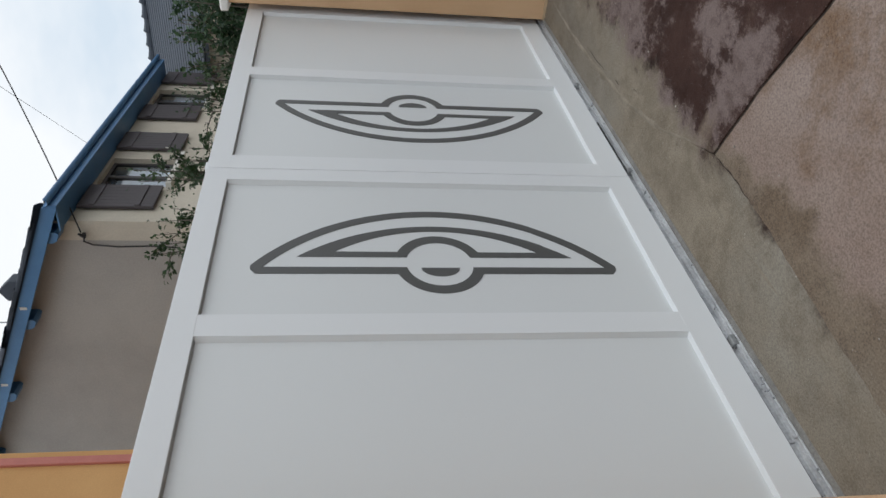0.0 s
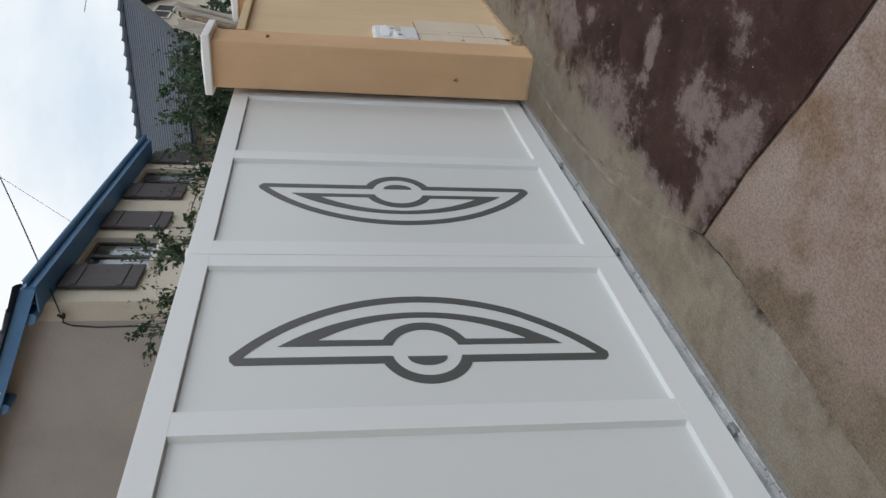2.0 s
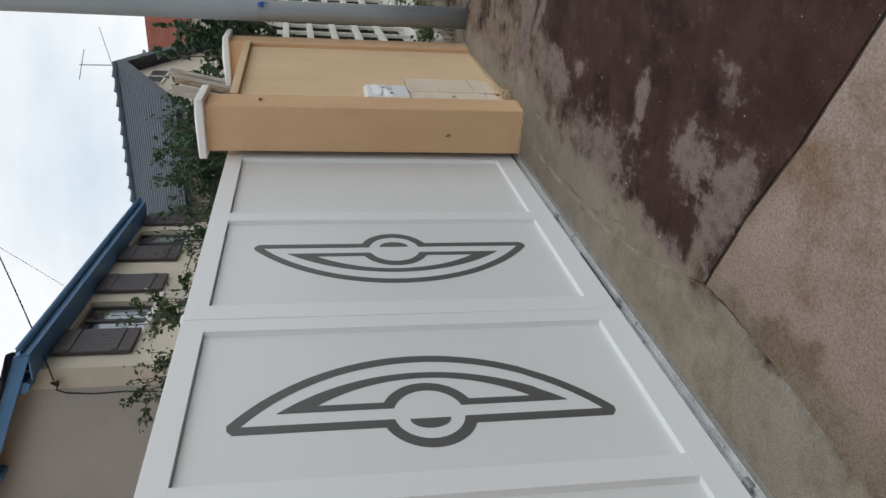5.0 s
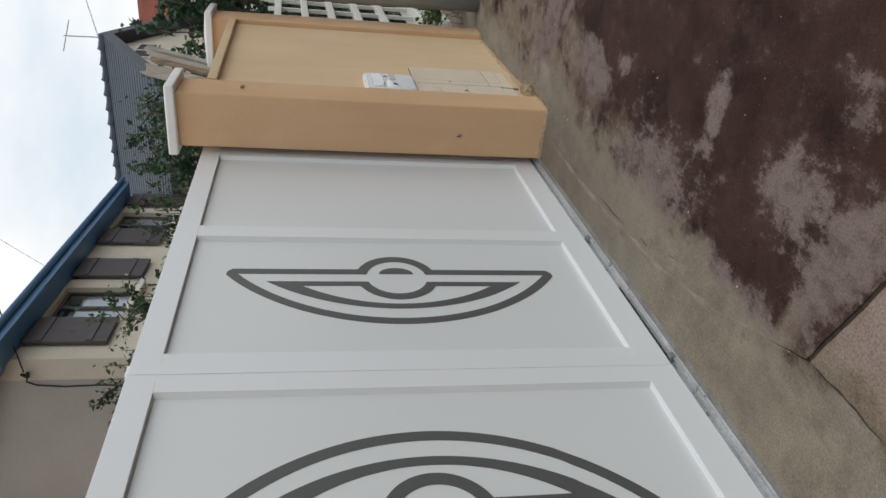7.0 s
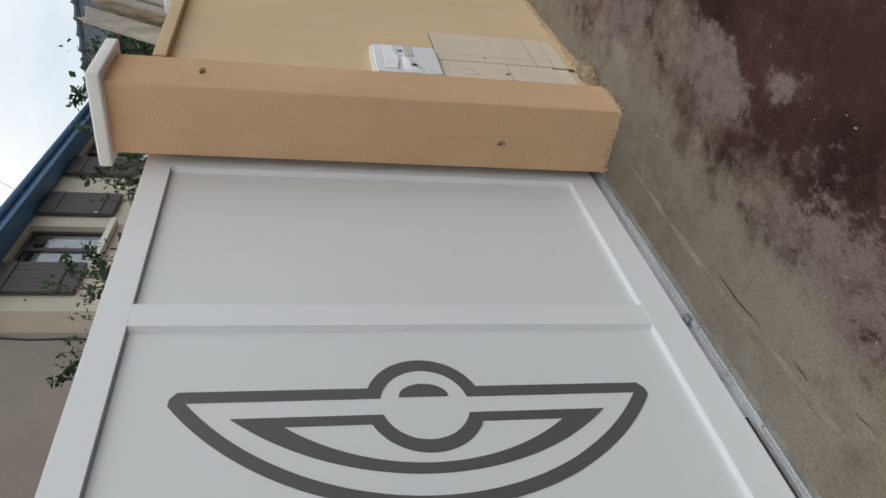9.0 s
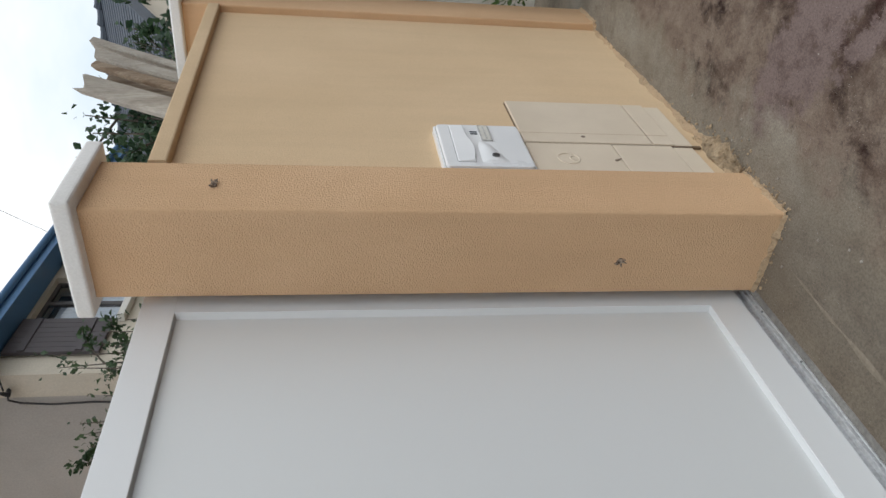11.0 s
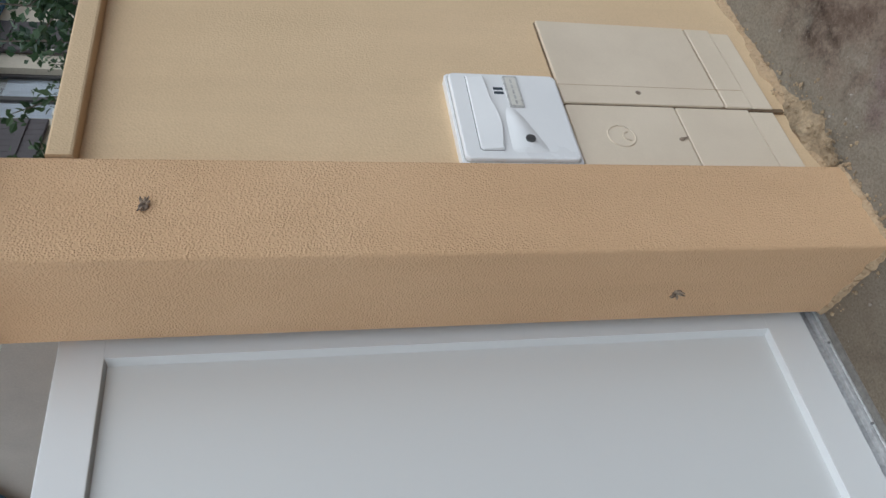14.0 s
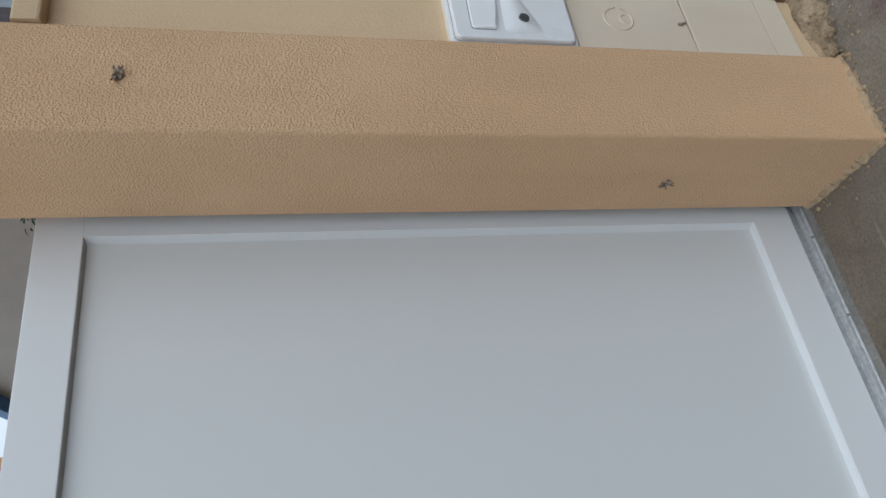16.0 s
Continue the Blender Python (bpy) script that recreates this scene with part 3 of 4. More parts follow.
def emblem_piece(loops, centre, flip, y):
    bm = bmesh.new()
    edges = []
    for loop in loops:
        vs = []
        for u, v in loop:
            co = Vector((centre + (-u if flip else u), y, 0.985 + 0.0085 * (3.38 - centre) + v))
            if not vs or (vs[-1].co - co).length > 1e-4:
                vs.append(bm.verts.new(co))
        if (vs[0].co - vs[-1].co).length < 1e-4:
            bm.verts.remove(vs.pop())
        edges += [bm.edges.new((vs[i], vs[(i + 1) % len(vs)])) for i in range(len(vs))]
    bmesh.ops.triangle_fill(bm, edges=edges, use_beauty=True, use_dissolve=False)
    ext = bmesh.ops.extrude_face_region(bm, geom=bm.faces[:])
    for e in ext["geom"]:
        if isinstance(e, bmesh.types.BMVert):
            e.co.y -= 0.0012
    return bm


def gate_leaf(x0, x1, openings, emblem_at, flip, label):
    g = thing("gate_leaf", ((x0 + x1) / 2, 0.03, ground_z(2.4)), label=label, category="gate", group="leaves of the driveway gate")
    zb, z1, z2, zt = 0.085, 0.201, 1.790, 1.882
    part("top_rail", skew(box(x0, x1, 0.0, 0.06, z2, zt, 0.002)), M_GATE, g)
    part("bottom_rail", skew(box(x0, x1, 0.0, 0.06, zb, z1, 0.002)), M_GATE, g)
    edges = [x0] + [v for o in openings for v in o] + [x1]
    for a, b in zip(edges[::2], edges[1::2]):
        part("stile", skew(box(a, b, 0.0005, 0.0595, z1 - 0.001, z2 + 0.001, 0.0)), M_GATE, g)
    for a, b in openings:
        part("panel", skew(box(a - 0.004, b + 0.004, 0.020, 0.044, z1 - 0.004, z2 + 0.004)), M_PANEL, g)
        # sloping beads round the panel
        for seg in ("low", "high", "l", "r"):
            w, d = (0.004, 0.014) if seg in "low high" else (0.010, 0.017)
            if seg in "low high":
                z, k = (z1, 1) if seg == "low" else (z2, -1)
                bm = prism([(0.0197, z), (0.0197 - d, z), (0.0197, z + k * w)], "x", a, b)
            else:
                x, k = (a, 1) if seg == "l" else (b, -1)
                bm = prism([(x, 0.0197), (x, 0.0197 - d), (x + k * w, 0.0197)], "z", z1, z2)
            # low bead keeps the lighter white, its catch of sky set by colour
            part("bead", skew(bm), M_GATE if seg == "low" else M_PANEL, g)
    for loops in emblem_loops():
        part("emblem_piece", skew(emblem_piece(loops, emblem_at, flip, 0.0194)), M_EMBLEM, g, "dark grey curved emblem inlay")
    return g


gate_leaf(0.50, MID - 0.0015, [(0.632, 1.427), (1.522, 2.306)], 1.801, False, "white metal gate leaf with dark grey winged emblem")
right_leaf = gate_leaf(MID + 0.0015, 4.60, [(2.494, 3.293), (3.386, 4.180)], 2.999, True, "white metal gate leaf with mirrored grey emblem, beside the pillar")
part("cover_strip", skew(box(MID - 0.012, MID + 0.03, -0.0025, 0.0005, 0.10, 1.876, 0.0008)), M_GATE, right_leaf)

# black strip that draws the gap line under the rail
part("bottom_seal", skew(box(2.42, 2.90, 0.002, 0.02, 0.074, 0.0855)), M_SEAM, right_leaf, "black strip along the gap under the rail")
part("latch_tab", skew(box(MID + 0.002, MID + 0.05, 0.012, 0.045, 1.881, 1.893, 0.002)), M_GATE, right_leaf)

# ---- floor track ----
def track_z(x):
    return ground_z(x)


rail = thing("gate_track", (2.4, -0.02, ground_z(2.4)), label="galvanised steel floor track in front of the gate foot", category="rail")


def along(outline, x0, x1):
    bm = prism(outline, "x", x0, x1)
    for v in bm.verts:
        v.co.z += ground_z(v.co.x)
    return bm


joints = [0.61, 0.98, 1.36, 2.42, 3.30, 4.42]
for a, b in zip(joints, joints[1:]):
    part("track_length", along([(-0.0225, 0.0), (-0.022, 0.007), (-0.0175, 0.008), (-0.016, 0.003), (-0.0125, 0.003), (-0.011, 0.013), (-0.004, 0.014), (-0.002, 0.005), (0.012, 0.005), (0.014, 0.018), (0.034, 0.018), (0.034, 0.0)], a + 0.002, b - 0.002), M_GALV, rail)
part("mortar_bed", along([(-0.046, -0.004), (-0.044, 0.0025), (-0.030, 0.004), (-0.0228, 0.004), (-0.0228, -0.004)], 0.61, 4.40), M_BED, rail, "grey cement strip along the track")
for x in (0.72, 0.87, 1.12, 1.20, 1.75, 2.20, 2.85, 3.25, 3.9, 4.12):
    bm = tube([(x, -0.0195, ground_z(x) + 0.006), (x, -0.0195, ground_z(x) + 0.011)], 0.0035, 6)
    part("bolt_head", bm, M_DULL, rail, "small dull bolt head")
for x, w in ((1.375, 0.022), (3.31, 0.018), (2.43, 0.014)):
    bm = box(x - w, x + w, -0.014, 0.012, ground_z(x) + 0.004, ground_z(x) + 0.024, 0.003)
    part("roller_stop", bm, M_DULL, rail, "dull dark steel roller stop")

# ---- pillars ----
def rough_lip(x0, x1, y0, y1, z, sides, size=1.0):
    """Ragged mortar splash round a foot."""
    bm = bmesh.new()
    for (ax, ay, bx, by, nx, ny) in sides:
        k = 90
        ring = []
        for i in range(k + 1):
            t = i / k
            x, y = ax + (bx - ax) * t, ay + (by - ay) * t
            w = size * 0.006 + size * 0.016 * (0.5 + (0.6 * noise.noise((x * 14, y * 14, 2.0)) + 0.4 * noise.noise((x * 70, y * 70, 2.0))))
            h = size * 0.006 + size * 0.018 * (0.5 + noise.noise((x * 26, y * 26, 8.0)))
            ring.append([bm.verts.new(c) for c in ((x - nx * 0.004, y - ny * 0.004, z + h), (x + nx * w * 0.5, y + ny * w * 0.5, z + h * 0.55), (x + nx * w, y + ny * w, z - 0.01))])
        for r, q in zip(ring, ring[1:]):
            for j in range(2):
                bm.faces.new((r[j], r[j + 1], q[j + 1], q[j]))
    return bm


def stub(parent, at, axis):
    """Torn-off hinge fixing: a rusty plug with bent strands."""
    r = random.Random(int(abs(at[0]) * 100))
    d = Vector(axis)
    a = Vector(at)
    u, w = Vector((0, 0, 1)), d.cross(Vector((0, 0, 1)))
    bm = tube([a - d * 0.004, a + d * 0.004], [0.012, 0.009], 9)
    for i in range(7):
        t = r.uniform(0, 6.28)
        o = math.cos(t) * u + math.sin(t) * w
        s = a + o * r.uniform(0.002, 0.008)
        tube([s, s + d * 0.008 + o * 0.004, s + d * 0.011 + o * r.uniform(0.008, 0.016)], [0.0035, 0.003, 0.0015], 5, into=bm)
    part("fixing_stub", bm, M_RUST, parent, "rusty torn iron fixing")


def pillar(x0, x1, y0, y1, top, cap, label):
    z0 = ground_z((x0 + x1) / 2)
    p = thing("gate_pillar", ((x0 + x1) / 2, (y0 + y1) / 2, z0), label=label, category="pillar", group="rendered pillars with white caps")
    bm = box(x0, x1, y0, y1, z0 - 0.03, top, 0.0)
    bmesh.ops.bevel(bm, geom=[e for e in bm.edges if abs(e.verts[0].co.z - e.verts[1].co.z) > 0.5], offset=0.008, segments=3, profile=0.5, affect="EDGES")
    part("shaft", bm, M_PILLAR, p)
    part("mortar_foot", rough_lip(x0, x1, y0, y1, z0, [(x0, y1, x0, y0, -1, 0), (x0, y0, x1, y0, 0, -1), (x1, y0, x1, y1, 1, 0)], 0.9), M_LIP, p, "pale crumbly mortar foot", smooth=True)
    o, h, rise = cap
    bm = bmesh.new()
    cx0, cx1, cy0, cy1 = x0 - o, x1 + o, y0 - o, y1 + o * 0.9
    e = 0.010
    lay = [(cx0, cx1, cy0, cy1, top), (cx0, cx1, cy0, cy1, top + h)]
    rings = [[bm.verts.new(c) for c in ((a, c_, z), (b, c_, z), (b, d, z), (a, d, z))] for a, b, c_, d, z in lay]
    for r, q in zip(rings, rings[1:]):
        for i in range(4):
            bm.faces.new((r[i], r[(i + 1) % 4], q[(i + 1) % 4], q[i]))
    bm.faces.new(rings[0][::-1])
    tip = bm.verts.new(((cx0 + cx1) / 2, (cy0 + cy1) / 2, top + h + rise))
    for i in range(4):
        bm.faces.new((rings[1][i], rings[1][(i + 1) % 4], tip))
    bmesh.ops.bevel(bm, geom=[ed for ed in bm.edges if tip not in ed.verts], offset=e, segments=3, profile=0.6, affect="EDGES")
    part("cap", bm, M_CAP, p, "white cast stone cap with low peak")
    return p


near = pillar(4.199, 4.453, -0.322, -0.038, 1.998, (0.042, 0.046, 0.035), "orange rendered pillar with white cap and torn fixings")
stub(near, (4.322, -0.322, 1.685), (0, -1, 0))
stub(near, (4.199, -0.156, 0.532), (-1, 0, 0))
pillar(5.985, 6.235, -0.322, -0.006, 2.035, (0.042, 0.046, 0.035), "orange rendered pillar with white cap beside the steel pole")
pillar(0.352, 0.604, -0.322, -0.006, 1.965, (0.042, 0.046, 0.035), "orange rendered pillar beside the left end of the gate")

# ---- garden wall ----
wall = thing("garden_wall", (5.2, -0.2, ground_z(5.2)), label="ochre rendered garden wall with projecting coping", category="wall", kind="structure")


def lift(bm, z=1.0):
    for v in bm.verts:
        if v.co.z > z:
            v.co.z += 0.026 * (v.co.x - 4.45)
    return bm


part("wall_body", lift(box(4.446, 5.990, -0.288, -0.04, 0.02, 1.84)), M_WALL, wall)
bm = box(4.456, 5.988, -0.326, -0.02, 1.828, 1.880, 0.0)
bmesh.ops.bevel(bm, geom=[e for e in bm.edges if abs(e.verts[0].co.x - e.verts[1].co.x) > 0.5], offset=0.006, segments=2, profile=0.5, affect="EDGES")
part("coping", lift(bm), M_COPING, wall, "weathered ochre coping")
part("mortar_foot", rough_lip(4.44, 5.99, -0.288, -0.04, ground_z(5.2), [(4.445, -0.288, 5.99, -0.288, 0, -1)], 1.3), M_LIP, wall, "pale crumbly mortar foot", smooth=True)

# ---- meter cabinet ----
meter = thing("meter_cabinet", (4.73, -0.288, 0.13), label="cream flush meter cabinet doors low in the wall", category="cabinet")


def door(name, x0, x1, z0, z1, y=-0.303, label=""):
    return part(name, box(x0, x1, y, -0.2885, z0, z1, 0.003), M_COFFRET, meter, label)


door("door", 4.684, 5.021, 0.279, 0.732)
door("lower_panel", 4.684, 5.019, 0.196, 0.273)
door("foot_panel", 4.685, 5.011, 0.13, 0.192, -0.299)
part("dark_joint", prism([(4.675, 0.10), (4.688, 0.10), (4.6835, 0.732), (4.6795, 0.732)], "y", -0.2965, -0.287), M_GAP, meter, "dark brown joint between the doors")
# brown backing plate gives the door edge its shadow line in colour
part("frame", box(4.680, 5.0235, -0.2945, -0.2865, 0.19, 0.7345), M_GAP, meter, "thin brown shadow line round the door")
part("joint_line", box(4.750, 4.7515, -0.3035, -0.3025, 0.20, 0.732), M_LIP, meter)
door("left_door", 4.454, 4.677, 0.431, 0.732, -0.301)
door("left_lower_panel", 4.454, 4.677, 0.212, 0.427, -0.300)
door("left_foot_panel", 4.454, 4.673, 0.135, 0.208, -0.297)
bm = bmesh.new()
for k in range(2):
    r = (0.036, 0.014)[k]
    c = (4.566, 0.612) if k == 0 else (4.566, 0.594)
    pts = [(c[0] + r * math.cos(t), -0.3015, c[1] + r * math.sin(t)) for t in (2 * math.pi * i / 28 for i in range(28 if k == 0 else 16))]
    tube(pts + pts[:1] if k == 0 else pts, 0.0022, 5, into=bm)
part("round_mark", bm, M_COFFRET, meter, "raised cream ring mark", smooth=True)
part("lock_hole", tube([(4.727, -0.302, 0.516), (4.727, -0.3045, 0.516)], [0.008, 0.007], 12), M_RUST, meter, "small worn lock hole")
bm = tube([(4.558, -0.300, 0.452), (4.558, -0.304, 0.452)], [0.007, 0.005], 8)
tube([(4.558, -0.303, 0.448), (4.562, -0.306, 0.436)], [0.004, 0.002], 5, into=bm)
part("latch", bm, M_RUST, meter, "small rusty latch")

# ---- letterbox ----
lb = thing("letterbox", (4.60, -0.288, 0.89), label="white metal letterbox set in the garden wall", category="letterbox")
X0, X1, Z0, Z1, YF = 4.455, 4.766, 0.741, 1.034, -0.322


def plate(outline, y0, y1, bevel):
    bm = prism(outline, "y", y0, y1)
    bmesh.ops.recalc_face_normals(bm, faces=bm.faces)
    front = min(y0, y1)
    if bevel:
        bmesh.ops.bevel(bm, geom=[e for e in bm.edges if all(abs(v.co.y - front) < 1e-5 for v in e.verts)], offset=bevel, segments=3, profile=0.5, affect="EDGES")
    return bm


def rounded(x0, x1, z0, z1, r, k=6):
    out = []
    for cx, cz, a in ((x1 - r, z1 - r, 0), (x0 + r, z1 - r, 90), (x0 + r, z0 + r, 180), (x1 - r, z0 + r, 270)):
        out += [(cx + r * math.cos(radians(a + 90 * i / k)), cz + r * math.sin(radians(a + 90 * i / k))) for i in range(k + 1)]
    return out


part("casing", plate(rounded(X0, X1, Z0, Z1, 0.012), YF + 0.012, -0.25, 0.002), M_BOX, lb)
part("door_joint", plate(rounded(X0 + 0.006, X1 - 0.006, Z0 + 0.006, Z1 - 0.006, 0.012), YF + 0.0105, YF + 0.02, 0), M_PLATE, lb, "grey joint round the door")
part("front_door", plate(rounded(X0 + 0.0085, X1 - 0.0085, Z0 + 0.0085, Z1 - 0.0085, 0.014), YF, YF + 0.015, 0.004), M_BOX, lb)
# mail slot flap: straight upper edge, lower edge that swells towards the lock side
fx0, fx1 = X0 + 0.034, X1 - 0.026
low = []
for i in range(21):
    t = i / 20
    low.append((fx0 + (fx1 - fx0) * t, 0.934 - 0.010 * math.sin(math.pi * min(1, max(0, (t - 0.05) / 0.6))) + 0.014 * max(0.0, t - 0.55)))
flap = low + [(fx1, 0.984), (fx0 + 0.006, 0.988), (fx0, 0.982)]
# grey plate just larger than the flap paints its shadow line
part("slot_shadow", plate([(x + (0.0018 if x > 4.6 else -0.0018), z + (0.0018 if z > 0.96 else -0.001)) for x, z in flap], YF - 0.0004, YF + 0.004, 0), M_SHADE, lb, "thin grey shadow line painted round the slot flap")
bm = plate(flap, YF - 0.004, YF + 0.002, 0.003)
for v in bm.verts:
    if v.co.y < YF - 0.002:
        v.co.y -= 0.005 * max(0.0, (0.985 - v.co.z) / 0.05) ** 1.5
part("slot_flap", bm, M_BOX, lb, smooth=False)
# drop-shaped boss that swells from the name plate to the lock
bm = bmesh.new()
rows_ = []
for i in range(25):
    u = i / 24
    half = 0.010 + 0.040 * u ** 0.8
    up = 0.009 * min(1.0, u / 0.3) * min(1.0, (1 - u) / 0.10) ** 0.5
    rows_.append([bm.verts.new((4.640 - 0.158 * u, YF + 0.0008 - up * (1 - (j / 6) ** 2) ** 1.2, 0.892 - 0.026 * u + half * j / 6)) for j in range(-6, 7)])
for p, q in zip(rows_, rows_[1:]):
    for j in range(12):
        bm.faces.new((p[j], q[j], q[j + 1], p[j + 1]))
part("lock_boss", bm, M_BOX, lb, "raised white boss round the lock", smooth=True)
bm = tube([(4.520, YF - 0.006, 0.866), (4.520, YF - 0.0115, 0.866)], [0.0125, 0.0115], 20)
part("lock", bm, M_LOCK, lb, "round dark metal lock")
part("name_plate_frame", plate(rounded(4.634, 4.746, 0.853, 0.890, 0.003), YF - 0.004, YF + 0.002, 0.0015), M_PLATE, lb, "grey name plate frame")
part("name_plate", plate(rounded(4.639, 4.741, 0.858, 0.885, 0.002), YF - 0.0043, YF - 0.003, 0), M_WHITE, lb, "pale name plate")
for i in range(5):
    part("plate_line", box(4.642 + 0.019 * i, 4.656 + 0.019 * i, YF - 0.0046, YF - 0.0036, 0.869, 0.874), M_PLATE, lb)
for x in (4.686, 4.701):
    part("number_bar", box(x - 0.0045, x + 0.0045, YF - 0.0008, YF + 0.001, 0.896, 0.920), M_INK, lb, "dark printed bar")

# ---- steel pole ----
pole = thing("utility_pole", (6.24, -0.535, ground_z(6.24)), label="tall grey galvanised steel street pole with blue clip", category="pole")
part("shaft", tube([(6.24, -0.535, ground_z(6.24) - 0.03), (6.245, -0.527, 0.92), (6.25, -0.520, 3.0), (6.262, -0.505, 5.6), (6.275, -0.490, 8.6)], [0.092, 0.088, 0.079, 0.068, 0.055], 28), M_POLE, pole, smooth=True)
part("seam_band", tube([(6.245, -0.527, 0.912), (6.245, -0.527, 0.919)], 0.0895, 28), M_DULL, pole, smooth=True)
bm = tube([(6.17, -0.585, 1.775), (6.157, -0.592, 1.80)], [0.02, 0.018], 10)
tube([(6.16, -0.600, 1.735), (6.152, -0.612, 1.79)], [0.005, 0.004], 6, into=bm)
box(6.147, 6.172, -0.605, -0.575, 1.772, 1.812, 0.004, into=bm)
part("clip", bm, M_BLUETAG, pole, "small blue plastic clip")
part("strap", tube([(6.248, -0.522, 1.79), (6.248, -0.522, 1.80)], 0.0865, 28), M_DULL, pole)

# ---- white lattice fence of the neighbour ----
fence = thing("lattice_fence", (9.4, -0.1, ground_z(9)), label="white painted lattice fence on a low plinth", category="fence")


def climb(bm, x0=7.3):
    for v in bm.verts:
        v.co.z += 0.036 * (v.co.x - x0)
    return bm


part("plinth", climb(box(7.2, 13.2, -0.16, 0.02, 0.0, 0.31, 0.01)), M_WHITE, fence)
part("plinth_coping", climb(box(7.2, 13.2, -0.18, 0.04, 0.31, 0.36, 0.01)), M_WHITE, fence)
for i in range(5):
    z = 0.63 + 0.245 * i
    part("rail", climb(box(7.2, 13.2, -0.105, -0.045, z, z + 0.062, 0.005)), M_WHITE, fence)
x = 7.3
while x < 13.2:
    part("bar", climb(box(x, x + 0.035, -0.094, -0.058, 0.36, 1.735, 0.004)), M_WHITE, fence)
    x += 0.39
part("end_post", climb(box(7.10, 7.20, -0.13, -0.02, 0.0, 1.76, 0.01)), M_WHITE, fence)

shed = thing("low_wall", (11, -0.3, ground_z(9)), label="dull reddish low wall beyond the fence", category="wall", kind="structure")
part("face", climb(box(13.25, 21.0, -0.35, 0.05, 0.0, 1.35, 0.02), 10), M_BRICK, shed)

out = thing("outbuilding", (17.0, 0.35, ground_z(9)), label="dull reddish brown rendered outbuilding beyond the fence", category="building")
part("wall", box(15.0, 19.5, -0.25, 0.95, 0.0, 3.65, 0.02), M_BRICK, out)
part("roof", prism([(-0.4, 3.65), (1.1, 3.65), (0.35, 4.0)], "x", 14.8, 19.7), M_REDTILE, out)
hedge = bmesh.new()
hr = random.Random(9)
for i in range(5200):
    x, y = hr.uniform(7.7, 13.4), hr.uniform(0.12, 0.75)
    z = ground_z(x) + 0.045 * (x - 7.3) + hr.uniform(0.1, 1.45) + 0.25 * noise.noise((x * 2, y, 0))
    leaf(hedge, (x, y, z), (hr.uniform(-1, 1), hr.uniform(-1, 0.3), hr.uniform(-0.4, 0.8)), hr.uniform(0.06, 0.12), hr.uniform(0.03, 0.06), hr)
part("hedge", hedge, M_LEAF, label="dark leafy hedge behind the lattice fence", kind="stuff", category="hedge")

# ---- leaning boards behind the wall ----
def board(base, tip, w, t, label, material=M_SLAB):
    b = thing("weathered_board", base, label=label, category="board", group="boards leaning behind the wall")
    base, tip = Vector(base), Vector(tip)
    bm = bmesh.new()
    k = 12
    d = (tip - base)
    side = Vector((0.97, -0.24, 0)).normalized()
    out = d.cross(side).normalized()
    rings = []
    r = random.Random(int(base.x * 991))
    for i in range(k + 1):
        s = i / k
        c = base + d * s + out * (0.03 * math.sin(s * 2.2)) + side * 0.008 * noise.noise((s * 4, base.x * 9, 0))
        ww = w * (1.05 - 0.25 * s + 0.06 * noise.noise((s * 6, base.x * 7, 3))) / 2
        rings.append([bm.verts.new(c + side * a * ww + out * b_ * t / 2) for a, b_ in ((-1, -0.6), (-0.7, -1), (0.7, -1), (1, -0.6), (1, 0.6), (0.7, 1), (-0.7, 1), (-1, 0.6))])
    for v in rings[-1]:
        v.co += d.normalized() * r.uniform(-0.05, 0.03)
    for p, q in zip(rings, rings[1:]):
        for j in range(8):
            bm.faces.new((p[j], p[(j + 1) % 8], q[(j + 1) % 8], q[j]))
    bm.faces.new(rings[0][::-1])
    bm.faces.new(rings[-1])
    part("plank", bm, material, b, smooth=False)


gz = 0.04
board((4.745, 0.14, gz), (5.965, 0.05, 2.53), 0.165, 0.035, "pale weathered grey board leaning behind the wall")
board((4.87, 0.20, gz), (6.09, 0.10, 2.45), 0.15, 0.04, "brownish weathered board leaning behind the wall", M_SLABBROWN)
board((4.83, 0.10, gz), (6.12, 0.02, 2.50), 0.07, 0.03, "narrow brown split board leaning behind the wall", M_SLABBROWN)
board((4.99, 0.10, gz), (6.45, 0.02, 2.58), 0.06, 0.03, "thin pale grey lath leaning behind the wall")
board((4.94, 0.14, gz), (6.34, 0.05, 2.55), 0.09, 0.05, "narrow grey weathered board leaning behind the wall")
board((5.02, 0.19, gz), (6.60, 0.08, 2.63), 0.08, 0.05, "thin split grey board leaning behind the wall")

